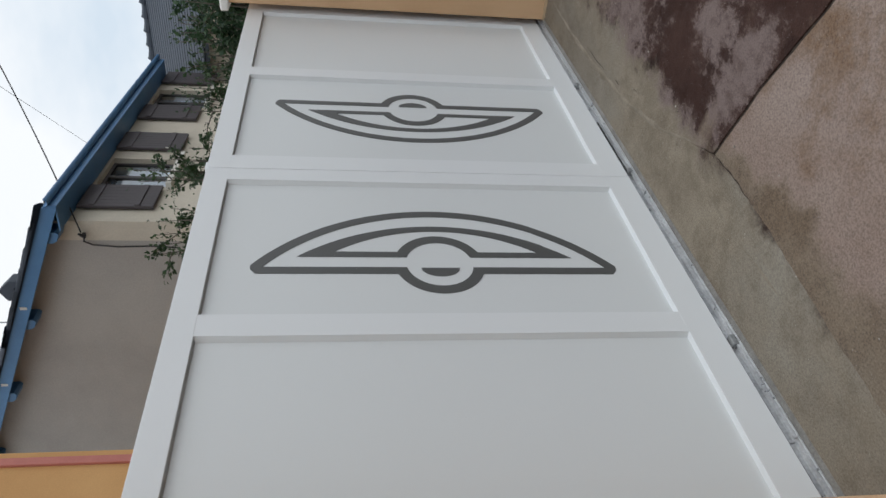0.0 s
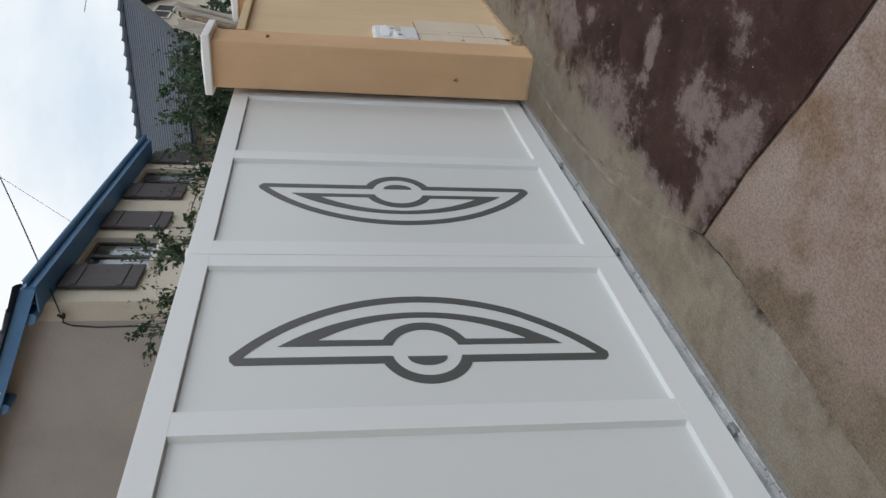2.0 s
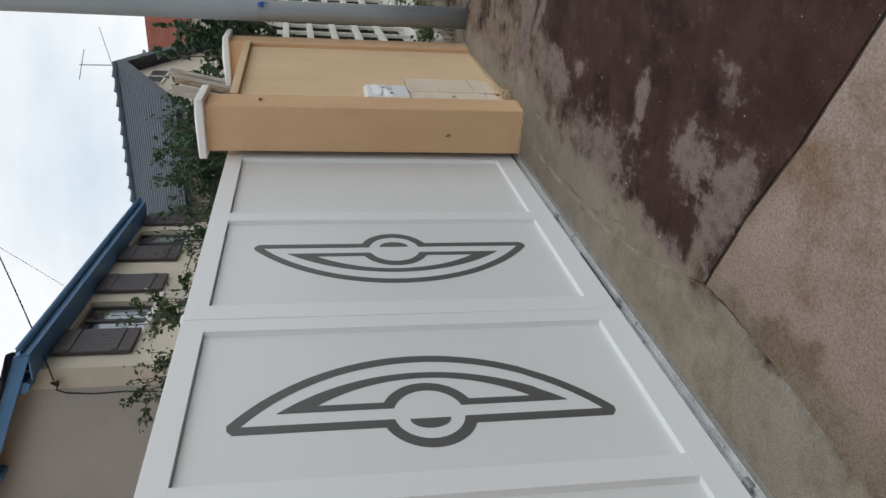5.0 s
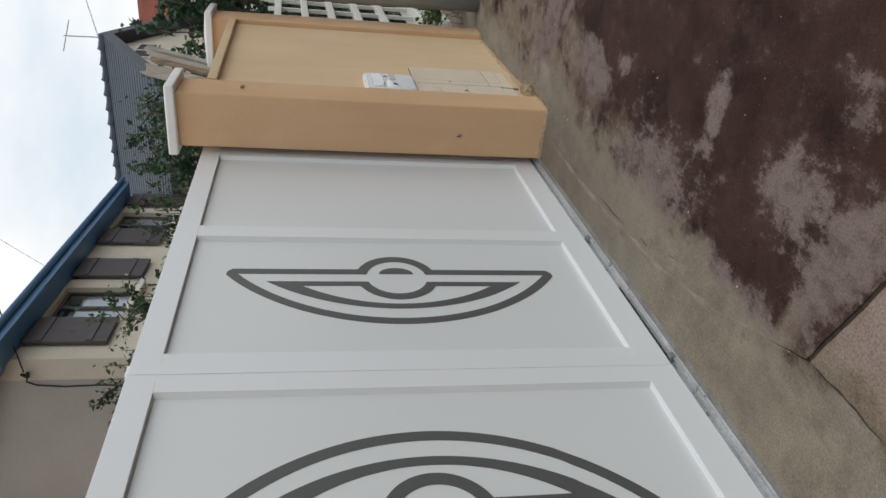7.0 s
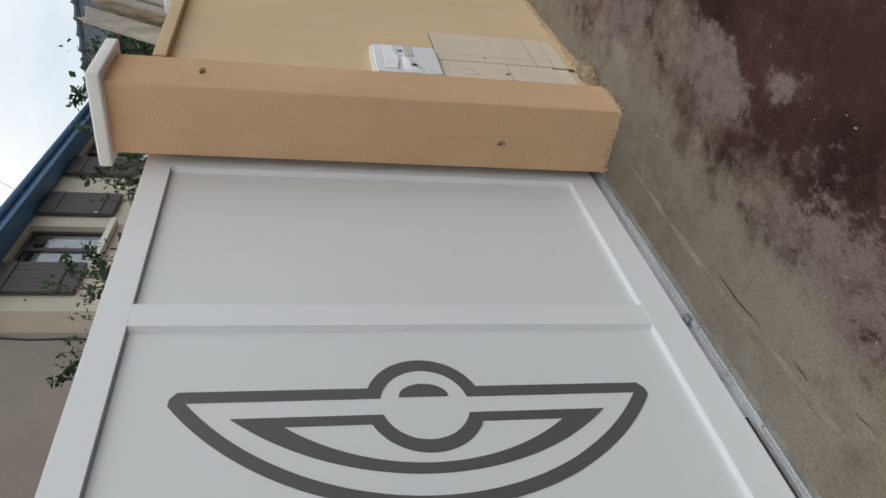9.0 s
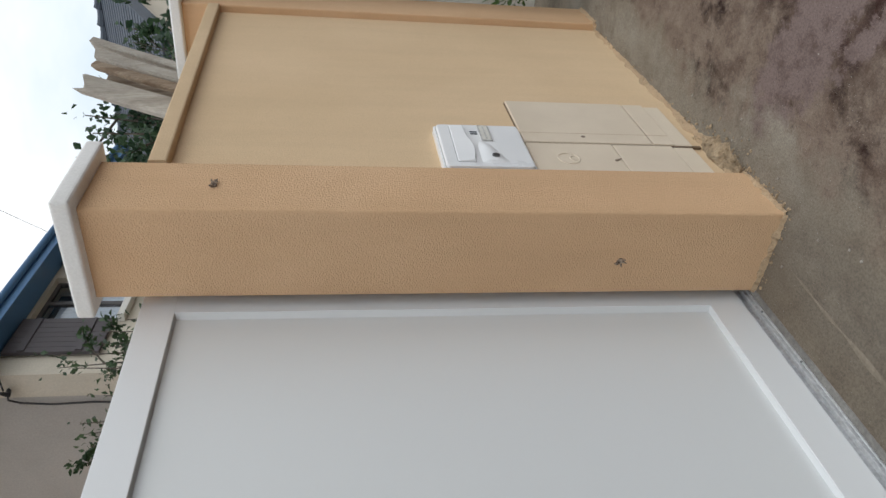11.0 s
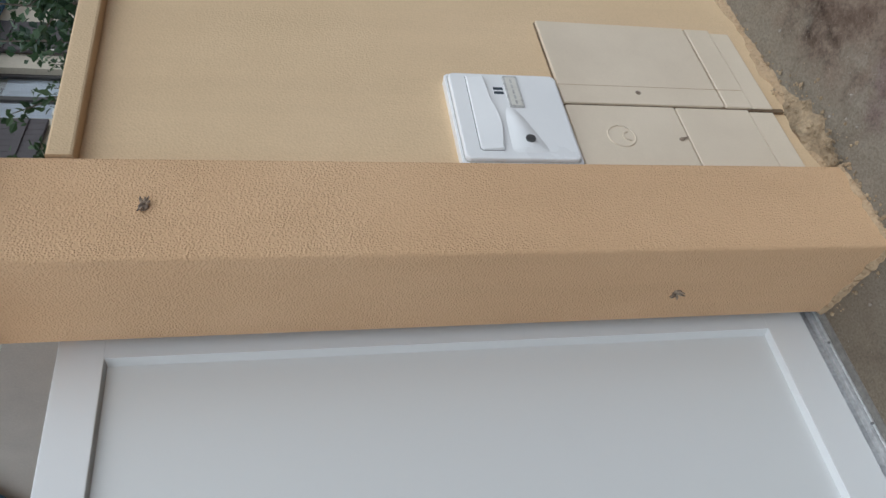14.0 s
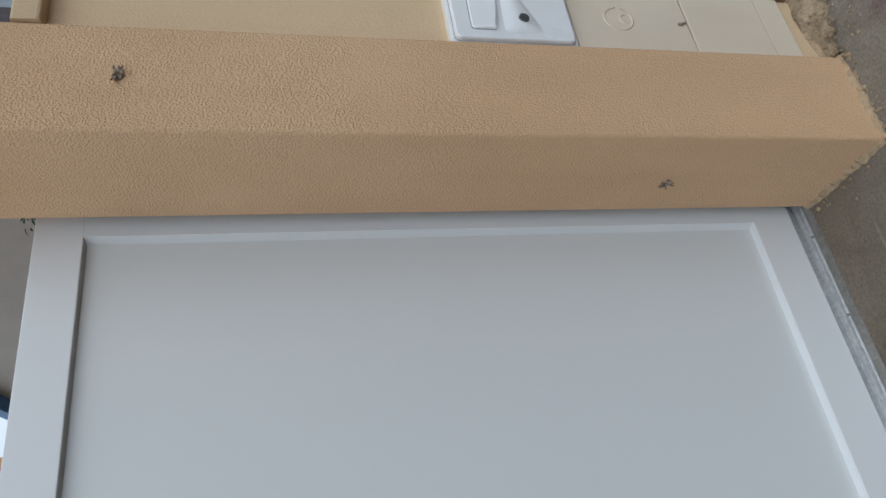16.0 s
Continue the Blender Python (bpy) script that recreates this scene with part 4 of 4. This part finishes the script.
# ---- plants ----
def shrub(name, at, height, spread, stems, leaves, size, material, seed, label, category="shrub", low=0.3, wide=0.55):
    r = random.Random(seed)
    s = thing(name, at, label=label, category=category)
    a = Vector(at)
    thick = min(1.0, height / 2.4)
    bark, crown = bmesh.new(), bmesh.new()
    twigs = []
    for i in range(stems):
        t = r.uniform(0, 6.28)
        tip = a + Vector((spread * math.cos(t) * r.uniform(0.25, 1), spread * math.sin(t) * r.uniform(0.25, 1), height * r.uniform(0.72, 1.0)))
        root = a + Vector((r.uniform(-0.1, 0.1), r.uniform(-0.1, 0.1), -0.05))
        mid = root.lerp(tip, 0.5) + Vector((r.uniform(-0.12, 0.12), r.uniform(-0.12, 0.12), 0.1))
        tube([root, mid, tip], [0.028 * thick, 0.016 * thick, 0.004 * thick], 6, into=bark)
        twigs += [(mid, tip)]
        for j in range(5):
            o = mid.lerp(tip, r.uniform(0.0, 0.9))
            e = o + Vector((r.uniform(-1, 1), r.uniform(-1, 1), r.uniform(-0.1, 0.9))).normalized() * r.uniform(0.18, 0.45) * max(thick, 0.35)
            tube([o, o.lerp(e, 0.5) + Vector((0, 0, 0.03 * thick)), e], [0.009 * thick, 0.006 * thick, 0.002 * thick], 5, into=bark)
            twigs.append((o, e))
    for i in range(leaves):
        o, e = r.choice(twigs)
        p = o.lerp(e, r.uniform(low, 1.05)) + Vector((r.gauss(0, 0.03), r.gauss(0, 0.03), r.gauss(0, 0.03)))
        d = (e - o).normalized() + Vector((r.uniform(-1, 1), r.uniform(-1, 1), r.uniform(-0.7, 0.5)))
        k = size * r.uniform(0.55, 1.25)
        leaf(crown, p, d, k, k * wide, r)
    part("stem", bark, M_BARK, s, "thin grey branching stems")
    part("crown", crown, material, s, "loose green leaves with gaps")
    return s


yz = ground_z(9) - 0.03
for i, (x, y, h, sp, st, lf, sz, c) in enumerate([
        (7.35, 3.95, 3.62, 0.55, 13, 4420, 0.070, "leafy green shrub standing behind the gate"),
        (7.75, 3.30, 3.80, 0.50, 12, 3230, 0.068, "tall thin-twigged shrub behind the gate"),
        (8.10, 2.75, 3.25, 0.45, 13, 2550, 0.055, "sparse twiggy shrub behind the gate"),
        (8.45, 2.30, 3.30, 0.45, 13, 2550, 0.055, "sparse dark-leaved shrub behind the gate"),
        (8.85, 1.95, 3.35, 0.42, 13, 3060, 0.06, "leafy green shrub behind the gate"),
        (9.35, 1.60, 3.40, 0.45, 13, 3910, 0.065, "dense green shrub behind the gate"),
        (10.4, 1.75, 3.50, 0.50, 11, 3400, 0.07, "bushy green shrub in front of the farther house")]):
    shrub("shrub", (x, y, yz), h, sp, st, lf, sz, M_LEAF, 40 + i, c)
shrub("fig_tree", (6.72, 0.78, ground_z(6.3) - 0.03), 2.92, 0.42, 20, 9000, 0.048, M_FIG, 77, "broad-leaved fig tree behind the garden wall", "tree", 0.2, 0.8)
shrub("fig_tree", (8.75, 0.42, ground_z(7.3) - 0.03), 3.12, 0.50, 16, 3000, 0.075, M_FIG, 78, "broad-leaved fig tree behind the lattice fence", "tree", 0.2, 0.8)
shrub("bush", (6.95, 0.22, ground_z(6.9) - 0.03), 2.02, 0.40, 10, 1500, 0.06, M_LEAF, 84, "dense green bush behind the far pillar")
shrub("bush", (7.0, 1.40, ground_z(7.0) - 0.03), 2.72, 0.45, 12, 2200, 0.058, M_LEAF, 85, "twiggy green bush behind the garden wall")
shrub("bush", (8.2, 0.45, ground_z(8.2) - 0.03), 2.0, 0.6, 10, 900, 0.08, M_LEAF, 79, "dense green bush behind the lattice fence")
shrub("bush", (10.4, 0.55, ground_z(9) - 0.03), 2.1, 0.8, 10, 1100, 0.09, M_LEAF, 80, "dense green bush behind the lattice fence")
shrub("weed_clump", (6.75, -0.36, ground_z(6.7)), 0.32, 0.20, 14, 420, 0.045, M_WEED, 81, "bright green weeds at the foot of the pole", "weeds", 0.2)
shrub("weed_clump", (7.25, -0.62, ground_z(7.2)), 0.30, 0.22, 12, 380, 0.05, M_WEED, 82, "green weeds growing along the wall foot", "weeds", 0.2)
shrub("weed_clump", (8.3, -0.55, ground_z(8.2)), 0.42, 0.25, 12, 380, 0.06, M_WEED, 83, "green weeds growing along the fence foot", "weeds", 0.2)

# ---- neighbour's orange building ----
orange = thing("orange_house", (1.6, 8.2, ground_z(2) - 0.03), label="orange rendered house with a pink downpipe strip", category="house")
part("wall", box(-3.0, 5.345, 5.7, 11.0, -0.1, 7.2, 0.01), M_ORANGE, orange)
part("corner_strip", box(5.145, 5.245, 5.655, 5.702, -0.1, 7.0, 0.008), M_PINK, orange, "pink painted vertical strip")
part("roof", prism([(5.3, 7.2), (11.4, 7.2), (8.35, 8.6)], "x", -3.4, 5.5), M_REDTILE, orange)

# ---- main house ----
HX, HY, HT = 9.81, 5.62, 7.0
yz = ground_z(9) - 0.03
house = thing("house", (HX, HY, yz), HT, label="cream rendered house with blue eaves and brown shutters", category="house")
L, D, EAVE, OV, PITCH, RIDGE = 7.25, 9.6, 5.81, 0.42, 0.39, 5.3
EAVE -= yz


def hpart(name, bm, mat, parent=house, label="", **k):
    return part(name, bm, mat, parent, label, local=True, **k)


def holed_wall(x0, x1, z0, z1, holes, y0, y1):
    """A wall with real openings, built of the strips round them."""
    bm = bmesh.new()
    xs = [x0] + [v for h in holes for v in h[:2]] + [x1]
    for a, b in zip(xs[::2], xs[1::2]):
        box(a, b, y0, y1, z0, z1, into=bm)
    for a, b, c, d in holes:
        box(a, b, y0, y1, z0, c, into=bm)
        box(a, b, y0, y1, d, z1, into=bm)
    bmesh.ops.remove_doubles(bm, verts=bm.verts, dist=1e-5)
    return bm


WINS = [(1.30, 2.50), (5.45, 6.60)]
WZ0, WZ1 = 4.40 - yz, 5.62 - yz
hpart("facade", holed_wall(0, L, -0.1, EAVE + 0.30, [(a, b, WZ0, WZ1) for a, b in WINS], 0.0, 0.35), M_HOUSE, label="cream rendered front wall")
hpart("corner_pier", box(-0.012, 0.0, 0.0, 0.36, -0.1, EAVE + 0.2), M_HOUSE)
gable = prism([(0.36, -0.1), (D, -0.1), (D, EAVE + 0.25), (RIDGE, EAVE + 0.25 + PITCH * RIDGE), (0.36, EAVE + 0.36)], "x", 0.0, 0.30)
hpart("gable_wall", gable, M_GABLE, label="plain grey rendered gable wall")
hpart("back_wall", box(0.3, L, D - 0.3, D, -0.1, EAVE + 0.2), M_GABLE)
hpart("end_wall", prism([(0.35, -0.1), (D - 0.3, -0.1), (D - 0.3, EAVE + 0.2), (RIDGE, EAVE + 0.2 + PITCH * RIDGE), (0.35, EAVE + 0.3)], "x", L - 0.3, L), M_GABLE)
for a, b in WINS:
    w = hpart("window", box(a, b, 0.10, 0.16, WZ0, WZ0 + 0.06, 0.004), M_FRAME, label="window with a white curtain half drawn")
    ORIGIN[w] = ORIGIN[house]
    for x0, x1, z0, z1 in ((a, b, WZ1 - 0.06, WZ1), (a, a + 0.06, WZ0 + 0.06, WZ1 - 0.06), (b - 0.06, b, WZ0 + 0.06, WZ1 - 0.06), ((a + b) / 2 - 0.045, (a + b) / 2 + 0.045, WZ0 + 0.06, WZ1 - 0.06)):
        hpart("frame", box(x0, x1, 0.10, 0.16, z0, z1, 0.004), M_FRAME, w)
    for x0, x1 in ((a + 0.06, (a + b) / 2 - 0.045), ((a + b) / 2 + 0.045, b - 0.06)):
        g = hpart("pane", box(x0, x1, 0.125, 0.133, WZ0 + 0.06, WZ1 - 0.06), M_GLASS, w)
        g.visible_shadow = False
        bm = bmesh.new()
        k = 24
        cols = [[bm.verts.new((x0 + (x1 - x0) * i / k, 0.165 + 0.012 * math.sin(i * 1.7), z)) for z in (WZ0 + 0.05, WZ0 + (1.0 if x0 < (a + b) * 0.5 - 0.1 else 0.86))] for i in range(k + 1)]
        for p, q in zip(cols, cols[1:]):
            bm.faces.new((p[0], q[0], q[1], p[1]))
        bmesh.ops.solidify(bm, geom=bm.faces[:], thickness=0.004)
        hpart("curtain", bm, M_CURTAIN, w, "white hanging curtain")
    # solid dark block stands in for the dim interior behind the curtain
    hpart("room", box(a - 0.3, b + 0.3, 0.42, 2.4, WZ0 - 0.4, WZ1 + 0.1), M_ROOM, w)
    hpart("sill", box(a - 0.10, b + 0.10, -0.14, 0.10, WZ0 - 0.10, WZ0 - 0.004, 0.008), M_WHITE, w, "white stone sill")
    for x0, x1 in ((a - 0.94, a - 0.12), (b + 0.34, b + 1.16)):
        s = hpart("shutter", box(x0, x1, -0.075, -0.035, WZ0 + 0.03, WZ1 + 0.03, 0.004), M_SHUTTER, label="open purple-brown wooden shutter")
        n_b = 7
        for i in range(n_b):
            u0 = x0 + (x1 - x0) * i / n_b
            hpart("slat", box(u0 + 0.003, u0 + (x1 - x0) / n_b - 0.003, -0.088, -0.076, WZ0 + 0.035, WZ1 + 0.025, 0.002), M_SHUTTER, s)
        for z in (WZ0 + 0.25, WZ1 - 0.25):
            hpart("batten", box(x0 + 0.02, x1 - 0.02, -0.108, -0.0885, z, z + 0.09, 0.004), M_SHUTTER, s)
        xm = x1 - 0.02 if x1 < (a + b) * 0.5 else x0 + 0.02
        hpart("hinge", tube([(xm, -0.095, WZ0 + 0.27), (xm, -0.095, WZ0 + 0.33)], 0.012, 8), M_WHITE, s)

# roof: two corrugated slopes, fascia, soffit, gutter, purlin ends, verge and eave tiles
SV = -0.36


def slope(y_from, y_to, z_from, z_to, x0, x1, pitch=0.22, amp=0.035):
    bm = bmesh.new()
    cols = []
    k = int((x1 - x0) / pitch * 6)
    for i in range(k + 1):
        x = x0 + (x1 - x0) * i / k
        h = amp * abs(math.sin(math.pi * (x - x0) / pitch))
        cols.append([bm.verts.new((x, y, z + h)) for y, z in ((y_from, z_from), (y_to, z_to))])
    for p, q in zip(cols, cols[1:]):
        bm.faces.new((p[0], q[0], q[1], p[1]))
    bmesh.ops.solidify(bm, geom=bm.faces[:], thickness=0.03)
    return bm


ZE = EAVE + 0.05
roof = hpart("roof", slope(-OV, RIDGE, ZE, ZE + PITCH * (RIDGE + OV), SV, L + 0.35), M_TILE, label="dark tiled roof slope")
hpart("back_slope", slope(D + OV, RIDGE, ZE, ZE + PITCH * (RIDGE + OV), SV, L + 0.35), M_TILE, roof)
hpart("boarding", prism([(-OV + 0.02, ZE - 0.05), (RIDGE, ZE - 0.05 + PITCH * (RIDGE + OV)), (RIDGE, ZE - 0.09 + PITCH * (RIDGE + OV)), (-OV + 0.02, ZE - 0.09)], "x", SV + 0.03, L + 0.3), M_BLUE, roof, "blue painted boarding")
hpart("fascia", box(SV, L + 0.33, -OV - 0.03, -OV, ZE - 0.20, ZE - 0.005, 0.004), M_BLUE, roof, "blue painted fascia board")
hpart("soffit", box(SV + 0.02, L + 0.33, -OV + 0.001, -0.004, ZE - 0.185, ZE - 0.16), M_BLUE, roof, "blue painted soffit")
gut = [(-OV - 0.03 - 0.055 + 0.065 * math.cos(t), ZE - 0.03 + 0.065 * math.sin(t)) for t in (math.pi + math.pi * i / 10 for i in range(11))]
gut += [(y * 1.0 + 0.0, z) for y, z in [(-OV - 0.03 - 0.055 + 0.055 * math.cos(t), ZE - 0.03 + 0.055 * math.sin(t)) for t in (2 * math.pi - math.pi * i / 10 for i in range(11))]]
hpart("gutter", prism(gut, "x", SV - 0.03, L + 0.35), M_BLUE, roof, "blue half-round gutter")
BACK = (PITCH * (RIDGE + OV)) / (D + OV - RIDGE)
hpart("back_barge_board", prism([(D + OV, ZE - 0.22), (RIDGE, ZE - 0.22 + PITCH * (RIDGE + OV)), (RIDGE, ZE + 0.02 + PITCH * (RIDGE + OV)), (D + OV, ZE + 0.02)], "x", SV - 0.012, SV + 0.018), M_BLUE, roof, "blue painted barge board")
hpart("back_boarding", prism([(D + OV - 0.02, ZE - 0.05), (RIDGE, ZE - 0.05 + PITCH * (RIDGE + OV)), (RIDGE, ZE - 0.09 + PITCH * (RIDGE + OV)), (D + OV - 0.02, ZE - 0.09)], "x", SV + 0.03, L + 0.3), M_BLUE, roof, "blue painted boarding")
for n in (7.0, 8.6, 9.75):
    z = ZE - 0.12 + BACK * (D + OV - n)
    hpart("purlin_end", prism([(n - 0.10, z), (n + 0.10, z - 0.10), (n + 0.10, z - 0.24), (n - 0.06, z - 0.26), (n - 0.10, z - 0.20)], "x", SV + 0.04, 0.0), M_BLUE, roof, "blue painted projecting purlin end")
hpart("barge_board", prism([(-OV, ZE - 0.20), (RIDGE, ZE - 0.20 + PITCH * (RIDGE + OV)), (RIDGE, ZE + 0.02 + PITCH * (RIDGE + OV)), (-OV, ZE + 0.02)], "x", SV - 0.012, SV + 0.018), M_BLUE, roof, "blue painted barge board")
for n in (0.15, 1.85, 3.47, 5.12):
    z = ZE - 0.10 + PITCH * (n + OV)
    bm = prism([(n - 0.10, z), (n + 0.10, z + 0.08), (n + 0.10, z - 0.13), (n + 0.06, z - 0.20), (n - 0.06, z - 0.24), (n - 0.10, z - 0.20)], "x", SV + 0.04, 0.0)
    hpart("purlin_end", bm, M_BLUE, roof, "blue painted projecting purlin end")
for n in (1.45, 3.1, 4.8):
    z = ZE - 0.13 + PITCH * (n + OV)
    hpart("tie", box(SV - 0.02, SV - 0.012, n, n + 0.05, z, z + 0.11), M_WHITE, roof)
one = bmesh.new()
for i in range(9):
    t = math.pi * i / 8
    for y in (0.0, 0.42):
        rr = 0.105 - (0.02 if y else 0.0)
        one.verts.new((-0.0 - rr * math.cos(t), y, rr * math.sin(t) + PITCH * y))
one.verts.ensure_lookup_table()
for i in range(8):
    one.faces.new((one.verts[2 * i], one.verts[2 * i + 2], one.verts[2 * i + 3], one.verts[2 * i + 1]))
bmesh.ops.solidify(one, geom=one.faces[:], thickness=0.016)
tile = hpart("tile", one, M_TILE, roof)
tile.location = (SV + 0.02, -OV - 0.02, ZE + 0.03)
for i in range(1, 15):
    t = new("tile", tile.data)
    t.parent = roof
    t.location = (SV + 0.02 + 0.006 * math.sin(i * 5.1), -OV - 0.02 + 0.385 * i, ZE + 0.03 + PITCH * 0.385 * i + 0.006 * math.sin(i * 3.3))
for i in range(32):
    t = new("tile", tile.data)
    t.parent = roof
    t.location, t.scale = (SV + 0.25 + 0.22 * i, -OV - 0.04, ZE - 0.005), (1, 1, 0.6)
hpart("chimney_vent", prism([(1.35, ZE + 0.85), (1.75, ZE + 1.0), (1.75, ZE + 1.18), (1.55, ZE + 1.30), (1.35, ZE + 1.10)], "x", 0.25, 0.5), M_TILE, roof, "dark tile vent cowl")
bm = tube([(0.5, 2.4, ZE + 1.1), (0.5, 2.4, ZE + 2.6)], 0.015, 6)
for z, w in ((2.55, 0.5), (2.35, 0.4), (2.1, 0.35)):
    tube([(0.5 - w, 2.3, ZE + z), (0.5 + w, 2.5, ZE + z)], 0.009, 5, into=bm)
hpart("aerial", bm, M_DULL, roof, "thin metal television aerial")

# service cable down the gable and its bracket
cable = thing("service_cable", (HX, HY, 5.45), HT, label="black service cable clipped down the gable wall", category="cable")
bm = tube([(-0.05, 0.47, 3.97 - 5.45), (-0.04, 0.45, 4.45 - 5.45), (-0.05, 0.46, 4.95 - 5.45), (-0.04, 0.43, 5.35 - 5.45), (-0.10, 0.33, 5.46 - 5.45), (-0.16, 0.22, 5.42 - 5.45)], 0.014, 7)
part("drop", bm, M_CABLE, cable, local=True)
part("anchor", tube([(0.0, 0.24, 0.02), (-0.13, 0.22, -0.02), (-0.20, 0.14, 0.03)], [0.03, 0.035, 0.02], 8), M_CABLE, cable, "black cable anchor", local=True)

def sag(a, b, drop, k=18):
    a, b = Vector(a), Vector(b)
    return [a.lerp(b, i / k) - Vector((0, 0, drop * 4 * (i / k) * (1 - i / k))) for i in range(k + 1)]


over = thing("overhead_cable", (10.2, 6.1, 5.7), label="thin black overhead cable to the house", category="cable", group="overhead cables")
part("strand", tube(sag((9.62, 5.72, 5.45), (12.4, 4.11, 7.23), 0.03) + sag((12.4, 4.11, 7.23), (16.0, 0.4, 9.1), 0.0)[1:], 0.011, 6), M_CABLE, over)
over = thing("overhead_cable", (22.0, 13.1, 7.2), label="thin grey overhead cable passing behind the roof", category="cable", group="overhead cables")
part("strand", tube(sag((22.0, 13.1, 7.05), (22.0, 12.35, 8.4), 0.0) + sag((22.0, 12.35, 8.4), (13.4, 3.45, 9.6), 0.0)[1:], 0.006, 6), M_CABLE, over)

# ---- farther house ----
h2 = thing("house", (22.0, 9.0, yz), label="pale rendered house with a dark slate roof", category="house")
AX, AY, AZ, S2, W2, LEN = 22.0, 3.70, 7.07, 0.52, 4.6, 11.0
ez = AZ - S2 * W2
part("gable_wall", prism([(AX - W2 + 0.4, -0.1), (AX + W2 - 0.4, -0.1), (AX + W2 - 0.4, ez), (AX, AZ - 0.22), (AX - W2 + 0.4, ez)], "y", AY + 0.35, AY + 0.65), M_HOUSE, h2, "cream rendered gable wall")
part("side_wall", box(AX - W2 + 0.4, AX - W2 + 0.7, AY + 0.65, AY + LEN, -0.1, ez), M_HOUSE, h2)
part("far_wall", box(AX + W2 - 0.7, AX + W2 - 0.4, AY + 0.65, AY + LEN, -0.1, ez), M_HOUSE, h2)
part("back_gable", prism([(AX - W2 + 0.4, -0.1), (AX + W2 - 0.4, -0.1), (AX + W2 - 0.4, ez), (AX, AZ - 0.22), (AX - W2 + 0.4, ez)], "y", AY + LEN, AY + LEN + 0.3), M_HOUSE, h2)
gw = part("window", box(20.95, 22.45, AY + 0.30, AY + 0.36, 5.68, 5.74, 0.01), M_WHITE, h2, "small white-framed gable window")
for x0, x1, z0, z1 in ((20.95, 22.45, 6.18, 6.24), (20.95, 21.03, 5.74, 6.18), (22.37, 22.45, 5.74, 6.18), (21.67, 21.73, 5.74, 6.18)):
    part("frame", box(x0, x1, AY + 0.30, AY + 0.36, z0, z1, 0.01), M_WHITE, gw)
for x0, x1 in ((21.03, 21.67), (21.73, 22.37)):
    # opaque pane, coloured as dark as the unlit room would look
    part("pane", box(x0, x1, AY + 0.325, AY + 0.345, 5.74, 6.18), M_ROOM, gw, "window pane coloured dark for the dim room behind")
r2 = None
for side in (-1, 1):
    n_c = 22
    r = part("roof_slope", prism([(AX, AZ - 0.02), (AX + side * W2, ez - 0.02), (AX + side * W2, ez - 0.12), (AX, AZ - 0.12)], "y", AY + 0.01, AY + LEN + 0.29), M_SLATE, h2, "dark blue-grey slate roof")
    r2 = r2 or r
    for i in range(n_c):
        a, b = W2 * i / n_c, W2 * (i + 1) / n_c + 0.04
        z0, z1 = AZ - S2 * a, AZ - S2 * b
        part("slate_course", prism([(AX + side * a, z0 + 0.03), (AX + side * b, z1 + 0.055), (AX + side * b, z1 + 0.02), (AX + side * a, z0 - 0.018)], "y", AY, AY + LEN + 0.3), M_SLATE, r)
    bm = prism([(AX, AZ + 0.06), (AX + side * W2, ez + 0.06), (AX + side * W2, ez - 0.26), (AX, AZ - 0.26)], "y", AY - 0.03, AY - 0.004)
    part("barge_board", bm, M_SLATE, h2, "dark barge board")
one = tube([(0, 0, 0), (0, 0.18, 0.0), (0, 0.38, 0.03), (0, 0.45, 0.05)], [0.10, 0.11, 0.12, 0.13], 8)
rt = part("ridge_tile", one, M_SLATE, r2, local=True)
rt.location = (AX - 22.0, AY - 9.0, AZ + 0.05 - yz)
for i in range(1, 25):
    t = new("ridge_tile", rt.data)
    t.parent = r2
    t.location = (AX - 22.0, AY - 9.0 + 0.44 * i, AZ + 0.05 - yz)
aer = thing("television_aerial", (AX, AY + 0.1, AZ), label="thin television aerial on the roof ridge", category="aerial")
bm = tube([(AX, AY + 0.1, AZ - 0.1), (AX, AY + 0.12, AZ + 1.05)], 0.016, 6)
tube([(AX, AY + 0.55, AZ + 1.12), (AX, AY - 0.32, AZ + 0.86)], 0.012, 5, into=bm)
tube([(AX, AY + 0.08, AZ + 0.16), (AX, AY - 0.95, AZ + 0.36)], 0.010, 5, into=bm)
part("mast", bm, M_DULL, aer)

# ---- red roofed house beyond ----
h3 = thing("house", (46.0, 9.5, yz), label="distant house with a faded red clay tile roof", category="house")
part("wall", box(43.0, 49.0, 5.4, 13.5, -0.1, 8.6), M_HOUSE, h3)
bm = bmesh.new()
for i in range(26):
    u, v = i / 26, (i + 1) / 26
    for sx in (-1, 1):
        x0, x1, z0, z1 = 46 + sx * 3.4 * (1 - u), 46 + sx * 3.4 * (1 - v), 8.5 + 2.95 * u, 8.5 + 2.95 * v
        prism([(x0, z0 + 0.05), (x1, z1), (x1, z1 - 0.12), (x0, z0 - 0.12)], "y", 5.0 + 1.5 * u, 13.8 - 1.5 * u, into=bm)
part("roof", bm, M_REDTILE, h3, "faded red clay tile roof")
part("roof_core", prism([(42.9, 8.45), (49.1, 8.45), (46.0, 11.2)], "y", 6.4, 12.4), M_REDTILE, h3)
